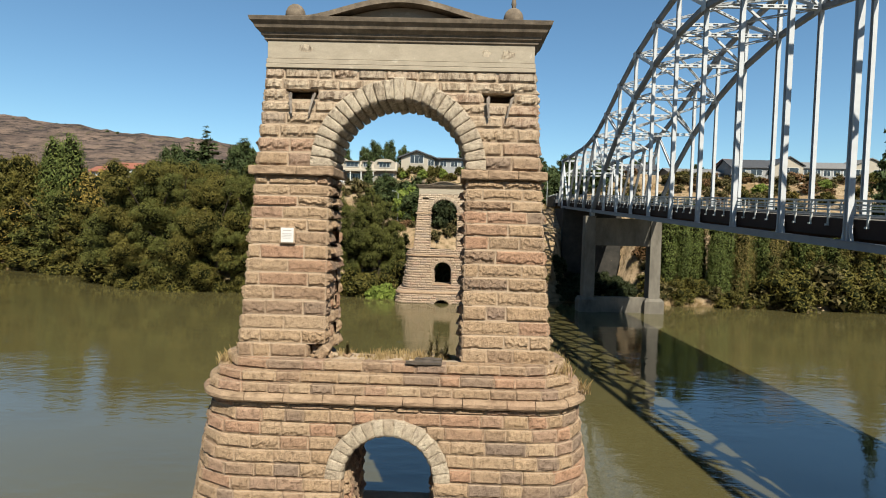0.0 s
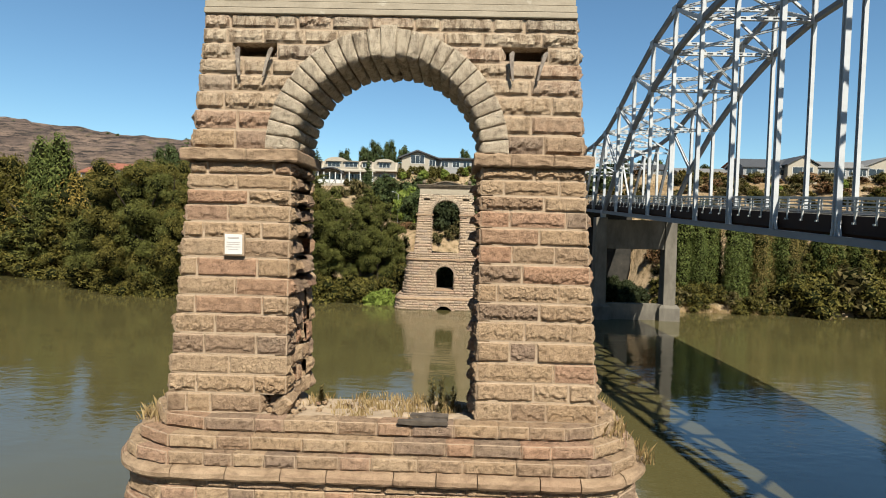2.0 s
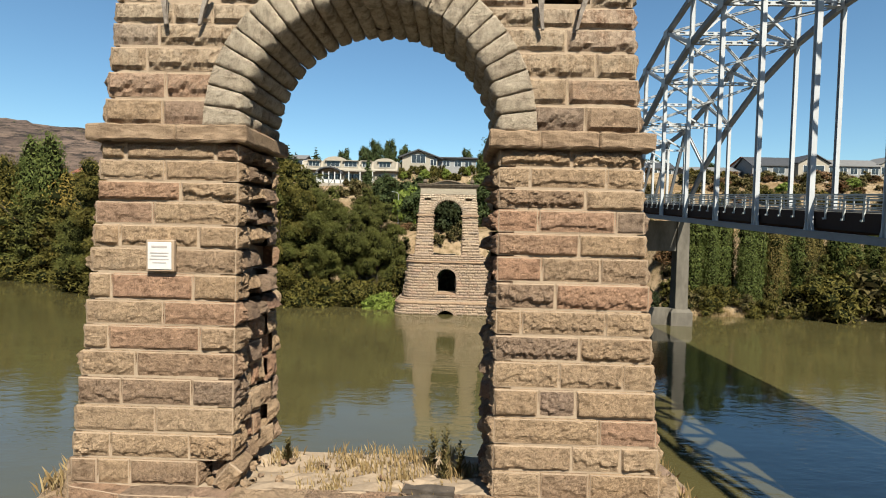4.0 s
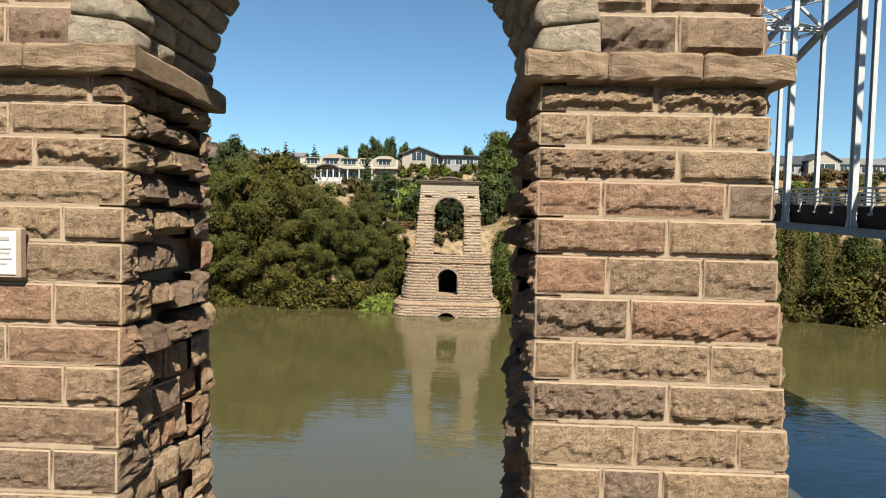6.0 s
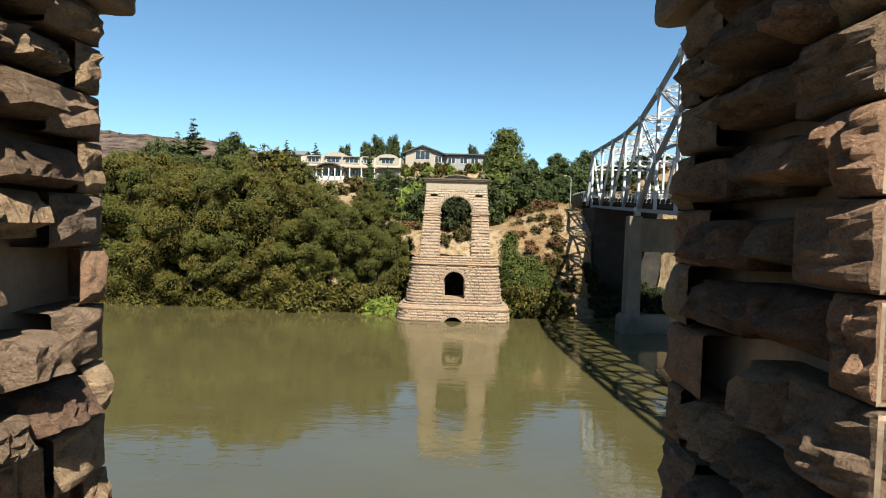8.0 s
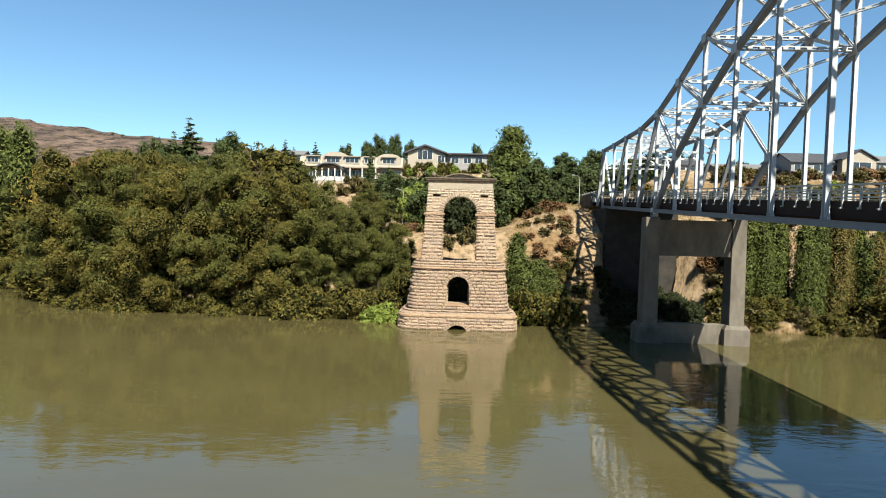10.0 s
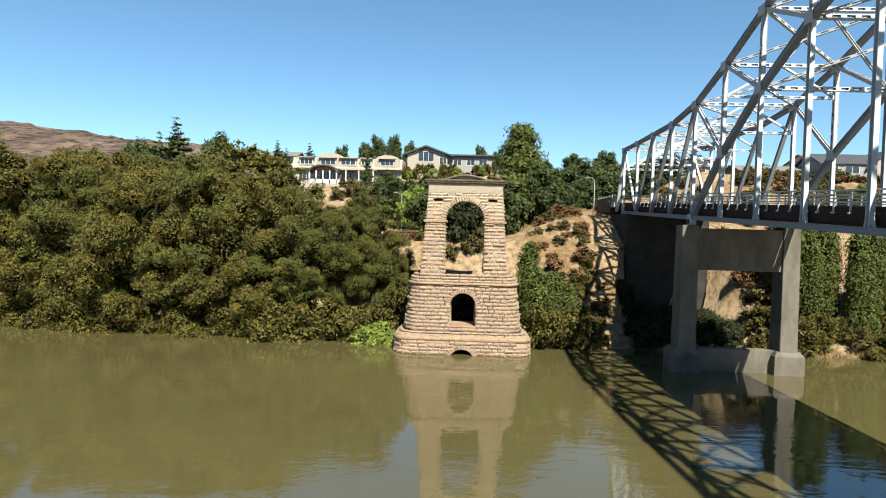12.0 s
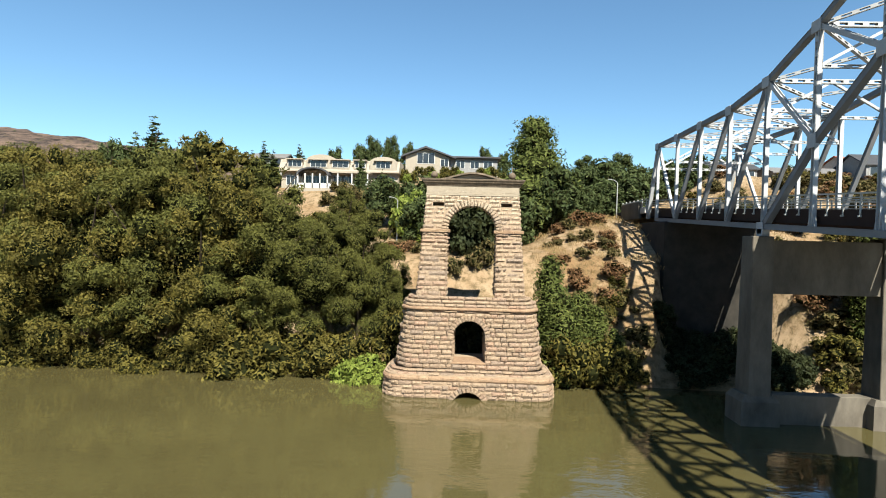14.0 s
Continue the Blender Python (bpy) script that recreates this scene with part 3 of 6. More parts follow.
    for i, hw in enumerate((6.42, 6.25, 5.95)):
        levels.append((8.36 + 0.335 * i, 8.36 + 0.335 * (i + 1), hw, hw - 4.35))
    for i in range(12):
        z0 = 2.62 + 0.437 * i
        levels.append((z0, z0 + 0.437, 6.42 + 0.055 * (11 - i), 2.05 + 0.045 * (11 - i)))
    levels.append((7.864, 8.06, 6.40, 2.03))
    levels += [(2.36, 2.62, 7.45, 2.95), (1.2, 1.62, 8.0, 3.35), (0.8, 1.2, 8.03, 3.37), (0.4, 0.8, 8.06, 3.39), (0.0, 0.4, 8.1, 3.41), (-0.4, 0.0, 8.12, 3.43)]
    levels += [(2.05, 2.36, 7.75, 3.15)]
    for z0, z1, hw, hd in levels:
        z, h = (z0 + z1) / 2, z1 - z0
        pts = [(x, y + 0.9) for x, y in outline(hw, hd, min(hd, 1.75))]
        pts = pts + pts[:1]
        cum = [0]
        for p, q in zip(pts, pts[1:]):
            cum.append(cum[-1] + math.dist(p, q))
        s = rnd.uniform(0, 0.8)
        end = s + cum[-1]
        while s < end - 0.3:
            w = min(rnd.uniform(0.55, 1.35), end - s)
            if end - s - w < 0.4:
                w = end - s
            ends = []
            for v in (s, s + w):
                v %= cum[-1]
                i = max(j for j in range(len(cum)) if cum[j] <= v + 1e-9)
                i = min(i, len(cum) - 2)
                f = (v - cum[i]) / max(1e-6, cum[i + 1] - cum[i])
                ends.append((pts[i][0] + (pts[i + 1][0] - pts[i][0]) * f, pts[i][1] + (pts[i + 1][1] - pts[i][1]) * f))
            (x0, y0), (x1, y1) = ends
            mx, my, length = (x0 + x1) / 2, (y0 + y1) / 2, math.hypot(x1 - x0, y1 - y0)
            s += w
            flat = abs(y1 - y0) < 0.2
            sill, spring, crown, rad = 3.25, 5.62, 7.1, 1.5
            if flat and z < 8.3:
                # leave the lower opening and the drowned arch free
                lim = 0
                if sill < z < spring:
                    lim = rad
                elif spring <= z < crown + 0.5:
                    lim = math.sqrt(max(0, (rad + 0.5) ** 2 - (z - spring) ** 2))
                elif z < 1.2:
                    lim = math.sqrt(max(0, 2.05 ** 2 - (z + 0.85) ** 2))
                a, b = min(x0, x1), max(x0, x1)
                if lim and a < lim and b > -lim:
                    for u0, u1 in ((a, min(b, -lim)), (max(a, lim), b)):
                        if u1 - u0 > 0.14:
                            sgn = 1 if my < 0.9 else -1
                            lay("base" if sgn > 0 else "base_rear", (u0 + u1) / 2, my + sgn * 0.2, z, 0 if sgn > 0 else 180, u1 - u0 - 0.02, 0.42, h - 0.02)
                    continue
            if z > 8.65 and my > 1.5 and abs(mx) < 2.9:
                continue
            rz = math.degrees(math.atan2(y1 - y0, x1 - x0))
            nxx, nyy = -math.sin(radians(rz)), math.cos(radians(rz))
            sunk = 0.18 + (0 if worn else rnd.uniform(-0.13, 0.08)) + rnd.uniform(-0.02, 0.02)
            lay("base" if my < 0.6 else "base_rear", mx + nxx * sunk, my + nyy * sunk, z, rz, length - 0.015, 0.42, h - 0.02)
    for i in range(6):
        z = 3.27 + 0.39 * (i + 0.5)
        for x, rz in ((-1.5, 90), (1.5, -90)):
            y = -0.75
            while y < 2.6:
                w = rnd.uniform(0.5, 1.0)
                sx = 1 if x > 0 else -1
                out["base"].append(("stone_block", ("rough", min(WIDTHS, key=lambda k: abs(k - w))), pose(x + sx * 0.2, y + w / 2, z, 0, 0, rz), (w - 0.02, 0.42, 0.37)))
                y += w
    for zc, r0, count, y in ((5.62, 1.5, 17, -1.20), (-0.85, 1.5, 15, -2.50)):
        for i in range(count):
            a = math.pi * (i + 0.5) / count
            if zc + r0 * math.sin(a) < -0.5:
                continue
            r = r0 + 0.27
            m = pose(0, y + 0.1, zc) @ pose(r * math.cos(a), 0, r * math.sin(a), 0, 90 - math.degrees(a), 0)
            out["base"].append(("voussoir", ("v", 0.33), m, (0.325, 0.5, 0.52)))
    return out


def arch_prism(bm, r, zc, z0, a, b, n=24):
    pts = [(-r, z0)] + [(-r * math.cos(math.pi * i / n), zc + r * math.sin(math.pi * i / n)) for i in range(n + 1)] + [(r, z0)]
    prism(bm, pts, a, b)


def tapered(bm, z0, z1, inset):
    lo = [(s * (half_width(z0) - inset - 0.14), y) for s, y in ((-1, face_front(z0) + inset), (1, face_front(z0) + inset), (1, face_back(z0) - inset), (-1, face_back(z0) - inset))]
    hi = [(s * (half_width(z1) - inset - 0.14), y) for s, y in ((-1, face_front(z1) + inset), (1, face_front(z1) + inset), (1, face_back(z1) - inset), (-1, face_back(z1) - inset))]
    a = [bm.verts.new((x, y, z0)) for x, y in lo]
    b = [bm.verts.new((x, y, z1)) for x, y in hi]
    bm.faces.new(a[::-1])
    bm.faces.new(b)
    for i in range(4):
        bm.faces.new((a[i], a[(i + 1) % 4], b[(i + 1) % 4], b[i]))


def cores(worn):
    arch = bmesh.new()
    arch_prism(arch, X_OPEN + 0.3, Z_SPRING, Z_FOOT - 0.3, -2, 4)
    cutters = [arch]
    for s in (-1, 1):
        cutters.append(boxes((s * 3.28 - 0.55, s * 3.28 + 0.55, -1, 1.1, 18.04, 18.44)))
    if worn:
        cutters.append(boxes((-3.1, -2.0, -1, 0.9, 9.36, 9.83)))
        cutters.append(boxes((2.0, 2.66, -1, 0.8, 9.0, 9.8)))
        cutters.append(boxes((-2.72, -2.0, 0.3, 1.75, 9.0, 12.35)))
    pieces = []
    for name, box in (("left_leg", (0, 9, -9, 9, 0, 30)), ("right_leg", (-9, 0, -9, 9, 0, 30)), ("arch_wall", None)):
        piece = bmesh.new()
        tapered(piece, *((Z_FOOT - 0.1, Z_BAND + 0.15) if box else (Z_BAND + 0.15, Z_FRIEZE + 0.05)), 0.012)
        pieces.append(cut(name, piece, [c.copy() for c in cutters] + ([boxes(box)] if box else []), MORTAR))
    base = bmesh.new()
    for z0, z1, hw, hd in ((2.4, 8.4, 6.36, 1.98), (8.4, 8.9, 5.9, 1.55)):
        pts = [(x, y + 0.9) for x, y in outline(hw, hd, min(hd, 1.7))]
        prism(base, pts, z0, z1, "z")
    win = bmesh.new()
    arch_prism(win, 1.5, 5.62, 3.25, -3, 6)
    body = cut("base_core", base, [win], MORTAR)
    low = bmesh.new()
    prism(low, [(x, y + 0.9) for x, y in outline(7.98, 3.33, 1.8)], -1.5, 2.2, "z")
    c2 = bmesh.new()
    arch_prism(c2, 1.5, -0.85, -2, -4, 6)
    return pieces, body, cut("plinth_core", low, [c2], MORTAR)


def ledge(hw, hd, profile, seed):
    """The stones of a moulded course round the base, one bmesh each: profile rows of (outset, z)."""
    rnd = random.Random(seed)
    radius = min(hd, 1.75)
    lengths = [2 * (hw - radius), radius * math.pi / 2, 2 * (hd - radius), radius * math.pi / 2] * 2
    total = sum(lengths)

    def at(s, o):
        s %= total
        corners = ((-hw + radius, -hd + radius, -90), (hw - radius, -hd + radius, 0), (hw - radius, hd - radius, 90), (-hw + radius, hd - radius, 180))
        for i, l in enumerate(lengths):
            if s <= l:
                break
            s -= l
        cx, cy, a = corners[(i + 1) // 2 % 4] if i % 2 else corners[i // 2]
        a0 = radians(-90 + 90 * (i // 2))
        if i % 2:
            a0 += s / radius
            return cx + (radius + o) * math.cos(a0), cy + (radius + o) * math.sin(a0)
        return cx + (radius + o) * math.cos(a0) - s * math.sin(a0), cy + (radius + o) * math.sin(a0) + s * math.cos(a0)
    s, out = 0.0, []
    while s < total - 0.02:
        w = rnd.uniform(0.9, 1.7)
        if total - s - w < 0.7:
            w = total - s
        push, lift = rnd.uniform(-0.025, 0.02), rnd.uniform(-0.012, 0.012)
        bm = bmesh.new()
        rings = []
        n = max(3, round(w / 0.14))
        for j in range(n + 1):
            u = s + 0.012 + (w - 0.024) * j / n
            ring = []
            for o, z in (*profile, (-0.9, profile[0][1])):
                x, y = at(u, max(-0.9, o) + (push + 0.035 * noise.fractal(Vector((u * 2.3, z * 4, seed)), 0.8, 2.1, 4) - (0.02 if j in (0, n) else 0) if o > 0.02 else 0))
                ring.append(bm.verts.new((x, y + 0.9, z + lift)))
            rings.append(ring)
        m = len(rings[0])
        bm.faces.new(rings[0])
        bm.faces.new(rings[-1][::-1])
        for a, b in zip(rings, rings[1:]):
            for i in range(m):
                bm.faces.new((a[i], b[i], b[(i + 1) % m], a[(i + 1) % m]))
        out.append(bm)
        s += w
    return out


def moulding(hw, y0, y1, rows):
    """A cornice round the four sides: rows of (outset, z)."""
    bm = bmesh.new()
    rings = [[bm.verts.new(p) for p in ((-hw - o, y0 - o, z), (hw + o, y0 - o, z), (hw + o, y1 + o, z), (-hw - o, y1 + o, z))] for o, z in rows]
    bm.faces.new(rings[0][::-1])
    bm.faces.new(rings[-1])
    for a, b in zip(rings, rings[1:]):
        for i in range(4):
            bm.faces.new((a[i], a[(i + 1) % 4], b[(i + 1) % 4], b[i]))
    return bm


far_lib = block_library(0.14, 4, STONE_FAR, 0.10, None, 0.014)


def tower(label, y0, seed, lib, near):
    t = thing("stone_tower", label, "bridge tower", 0, y0, 0, group="old bridge towers")
    upper, body, low = cores(near)
    holders = {me.name.split(".")[0]: part(me.name.split(".")[0], me, t) for me in upper}
    holders["base"] = part("base", body, t)
    part("plinth", low, t)
    blocks = tower_blocks(seed, near)
    rnd = random.Random(seed + 5)
    for group, rows in blocks.items():
        joined = not near or group == "base_rear"
        if joined:
            vs, fs, ks = [], [], []
            for name, key, m, size in rows:
                _, p, f, kinds = far_lib[(*key, rnd.randrange(4))]
                sc = Vector(size)
                ref = (0.33, 0.55, 0.62) if key[0] == "v" else (key[1], 0.42, 0.36)
                ks += kinds
                o = len(vs)
                vs += [tuple(m @ Vector([c * (sc[i] - (0 if near or i == 1 else (0.055 if i == 0 else 0.03))) / ref[i] for i, c in enumerate(v)])) for v in p]
                fs += [[o + q for q in poly] for poly in f]
            me = mesh_of(group, vs, fs, STONE_FAR)
            me.materials.append(MARGIN)
            me.polygons.foreach_set("material_index", ks)
            tagged(part(group + "_stonework", me, t), kind="stuff")
            continue
        holder = holders[group]
        for name, key, m, size in rows:
            me = lib[(*key, rnd.randrange(8))][0]
            ref = (0.33, 0.55, 0.62) if key[0] == "v" else (key[1], 0.42, 0.36)
            part(name, me, holder, m=m @ Matrix.Diagonal((size[0] / ref[0], size[1] / ref[1], size[2] / ref[2], 1)))
    # springing bands
    for s in (-1, 1):
        xo = half_width(Z_BAND)
        a, b = (X_OPEN - 0.19, xo + 0.2) if s > 0 else (-xo - 0.2, -X_OPEN + 0.19)
        y0b, y1b = face_front(Z_BAND) - 0.2, face_back(Z_BAND) + 0.2
        band = part("springing_band", from_bm("springing_band", boxes((a + 0.05, b - 0.05, y0b + 0.05, y1b - 0.05, Z_BAND + 0.03, Z_SPRING - 0.02)), MORTAR), t, "worn flat sandstone string course")
        stops = (0, 0.31, 0.66, 1) if s > 0 else (0, 0.56, 1)
        for u0, u1 in zip(stops, stops[1:]):
            bm = bmesh.new()
            add_box(bm, a + (b - a) * u0 + 0.006, a + (b - a) * u1 - 0.006, y0b, y1b, Z_BAND + 0.01, Z_SPRING, bevel=0.03)
            bmesh.ops.subdivide_edges(bm, edges=[e for e in bm.edges if e.calc_length() > 0.2], cuts=9, use_grid_fill=True)
            for v in bm.verts:
                p = v.co + Vector((0, y0, 0))
                v.co += Vector((0, noise.fractal(p * 5, 0.8, 2.1, 4), noise.fractal(p * 4 + Vector((0, 9, 0)), 0.8, 2.1, 4))) * 0.028
            part("band_stone", from_bm("band_stone", bm, LEDGE), band)
    hw, yf, yb = 4.46, 0.0, 1.85
    part("frieze", from_bm("frieze", boxes((-hw, hw, yf - 0.05, yb + 0.05, Z_FRIEZE + 0.165, 20.02), bevel=0.015), RENDER_COAT), t, "smooth rendered frieze panel with patched scars")
    part("frieze_band", from_bm("frieze_band", boxes((-hw - 0.03, hw + 0.03, yf - 0.08, yb + 0.08, Z_FRIEZE + 0.004, Z_FRIEZE + 0.16), bevel=0.012), RENDER_COAT), t)
    part("frieze_fillet", from_bm("frieze_fillet", boxes((-hw - 0.05, hw + 0.05, yf - 0.09, yb + 0.09, Z_FRIEZE - 0.14, Z_FRIEZE), bevel=0.015), RENDER_COAT), t)
    if near:
        for x, z, w, h in ((-3.15, 19.72, 0.62, 0.34), (2.85, 19.66, 0.36, 0.30), (3.55, 19.64, 0.66, 0.34)):
            bm = bmesh.new()
            prism(bm, [(x + w / 2 * math.cos(a) * (0.75 + 0.5 * noise.noise(Vector((math.cos(a) * 2, math.sin(a) * 2, x)))), z + h / 2 * math.sin(a) * (0.75 + 0.6 * noise.noise(Vector((math.cos(a) * 2, 5, x))))) for a in np.linspace(0, 2 * math.pi, 22)[:-1]], yf - 0.056, yf - 0.045)
            part("patch", from_bm("patch", bm, STONE_PALE), t, "pale chipped render scar")
    rows = [(0.02, 19.92), (0.10, 19.98), (0.10, 20.05), (0.18, 20.11), (0.20, 20.19), (0.34, 20.30), (0.38, 20.40), (0.48, 20.50), (0.52, 20.62), (0.42, 20.66)]
    part("cornice", from_bm("cornice", moulding(hw, yf, yb, rows), CAP), t, "dark weathered moulded cornice")
    # curved pediment
    bm = bmesh.new()
    top = [(x, 20.64 + 0.66 * (0.5 + 0.5 * math.cos(math.pi * min(1, abs(x) / 3.3))) ** 0.8) for x in np.linspace(-3.3, 3.3, 33)]
    pts = [(-3.3, 20.56)] + top + [(3.3, 20.56)]
    prism(bm, [(x, z - 0.2 if z > 20.71 else z) for x, z in pts], yf - 0.05, yb + 0.05)
    part("pediment_panel", from_bm("pediment_panel", bm, RENDER_COAT), t)
    bm = bmesh.new()
    prism(bm, top + [(x, max(20.60, z - 0.17)) for x, z in top[::-1]], yf - 0.48, yb + 0.48)
    part("pediment_moulding", from_bm("pediment_moulding", bm, CAP), t, "curved weathered moulding over the pediment")
    for s in (-1, 1):
        bm = bmesh.new()
        prof = [(0.24, 0), (0.24, 0.08), (0.13, 0.14), (0.12, 0.20)] + [(max(0.05, 0.35 * math.sin(math.pi * (0.12 + 0.86 * i / 9))), 0.20 + 0.33 * (1 - math.cos(math.pi * i / 9))) for i in range(10)]
        if s > 0:
            prof += [(0.06, 0.88), (0.09, 1.0), (0.03, 1.35)]
        lathe(bm, prof, 18, s * 3.8, 0.9, 20.64)
        part("finial", from_bm("finial", bm, CAP, True), t, "weathered stone ball finial")
    # ledges of the base
    for hw, hd, prof in ((6.42, 2.05, [(0.0, 8.05), (0.18, 8.09), (0.24, 8.16), (0.24, 8.26), (0.16, 8.36), (-0.05, 8.40), (-0.8, 8.42)]),
                         (8.02, 3.35, [(0.0, 1.60), (0.10, 1.64), (0.16, 1.75), (0.16, 1.92), (0.06, 2.05), (-0.3, 2.10), (-0.9, 2.2)])):
        course = part("ledge", mesh_of("ledge", [(-hw + 0.9, 0.9, prof[0][1] + 0.1), (hw - 0.9, 0.9, prof[0][1] + 0.1), (0, 1.2, prof[0][1] + 0.1)], [(0, 1, 2)], MORTAR), t, "rounded weathered ledge course")
        for bm in ledge(hw, hd, prof, seed):
            part("ledge_stone", from_bm("ledge_stone", bm, LEDGE), course)
    bm = boxes((-1.75, 1.75, -1.62, 1.0, 3.08, 3.27), bevel=0.03)
    part("window_sill", from_bm("window_sill", bm, LEDGE), t)
    # worn top of the base
    n, m = 48, 16
    vs = [(-5.5 + 11.0 * i / n, 0.9 + (j / m - 0.5) * 2 * (1.5 - 1.3 * max(0, (abs(-5.5 + 11.0 * i / n) - 4.2) / 1.3) ** 2), base_top(-5.5 + 11.0 * i / n, 0.9 + (j / m - 0.5) * 3.0) + 0.10 * noise.fractal(Vector((i * 0.35, j * 0.5, seed)), 0.8, 2.1, 4) - 0.10 * (j == 0) - (0.25 if i in (0, n) or j in (0, m) else 0)) for j in range(m + 1) for i in range(n + 1)]
    fs = [(j * (n + 1) + i, j * (n + 1) + i + 1, (j + 1) * (n + 1) + i + 1, (j + 1) * (n + 1) + i) for j in range(m) for i in range(n)]
    part("rubble_top", mesh_of("rubble_top", vs, fs, MORTAR), t, "crumbled mortar and rubble surface")
    return t


near_lib = block_library(0.05, 8, STONE, 0.062, 0.027)
near_tower = tower("weathered tan sandstone bridge tower with arch, worn feet", 0.0, 11, near_lib, True)
far_tower = tower("weathered tan sandstone bridge tower with arch by the far bank", 81.9, 23, far_lib, False)


# ---- the steel road bridge ----
XN, XF, Y_PIER, PANEL = 24.6, 35.0, 76.1, 6.88
U_TOP = (39.0, 38.6, 37.6, 36.1, 33.8, 31.1, 28.9, 28.0, 27.9, 27.8, 27.8)
L_LOW = (34.6, 34.2, 32.9, 30.6, 27.2, 22.7, 16.5)


def grade(y):
    return 12.38 + 0.053 * y


def node_y(k):
    return Y_PIER - PANEL * k


def upper(k):
    return U_TOP[abs(k - 6)] - (0.053 * PANEL * 2 * (k - 6) if k > 6 else 0)


def lower(k):
    return L_LOW[abs(k - 6)] - (0.053 * PANEL * 2 * (k - 6) if k > 6 else 0)


def along(a, b):
    """A pose at the middle of a -> b with z along it and x kept level across the bridge."""
    a, b = Vector(a), Vector(b)
    z = (b - a).normalized()
    x = Vector((1, 0, 0)) if abs(z.x) < 0.7 else Vector((0, 0, 1)).cross(z).normalized()
    y = z.cross(x).normalized()
    x = y.cross(z)
    m = Matrix((x, y, z)).transposed().to_4x4()
    m.translation = (a + b) / 2
    return m, (b - a).length


def member(name, a, b, w, d, parent, style="box", mat=None):
    """A steel member from a to b, w across (x) by d deep. Styles: box with flange lips, a rolled section, or two channels with battens."""
    m, length = along(a, b)
    bm = bmesh.new()
    h = length / 2
    if style == "box":
        add_box(bm, -w / 2, w / 2, -d / 2 + 0.04, d / 2 - 0.04, -h, h)
        add_box(bm, -w / 2 - 0.04, w / 2 + 0.04, -d / 2, -d / 2 + 0.04, -h, h)
        add_box(bm, -w / 2 - 0.04, w / 2 + 0.04, d / 2 - 0.04, d / 2, -h, h)
    elif style == "rolled":
        p, q, e, t = w / 2, d / 2, d / 2 - 0.05, 0.03
        prism(bm, [(-p, -q), (p, -q), (p, -e), (t, -e), (t, e), (p, e), (p, q), (-p, q), (-p, e), (-t, e), (-t, -e), (-p, -e)], -h, h, "z")
    elif style == "channel":
        for s in (-1, 1):
            add_box(bm, s * w / 2 - 0.025, s * w / 2 + 0.025, -d / 2, d / 2, -h, h)
        add_box(bm, -w / 2, w / 2, -0.02, 0.02, -h, h)
    else:
        t = d * 0.24
        for s in (-1, 1):
            for q in (-1, 1):
                add_box(bm, s * (w / 2) - t / 4, s * (w / 2) + t / 4, q * (d / 2) - t, q * (d / 2), -h, h) if q > 0 else add_box(bm, s * (w / 2) - t / 4, s * (w / 2) + t / 4, -d / 2, -d / 2 + t, -h, h)
        n = max(2, round(length / 1.05))
        for i in range(n + 1):
            zc = -h + length * i / n
            half = 0.22 if 0 < i < n else 0.34
            for s in (-1, 1):
                add_box(bm, s * (w / 2) - t / 4, s * (w / 2) + t / 4, -d / 2 + t, d / 2 - t, max(-h, zc - half), min(h, zc + half))
        add_box(bm, -w / 2, w / 2, -d / 2, -d / 2 + 0.02, -h, h)
        add_box(bm, -w / 2, w / 2, d / 2 - 0.02, d / 2, -h, h)
    return part(name, from_bm(name, bm, mat or STEEL), parent, m=m)


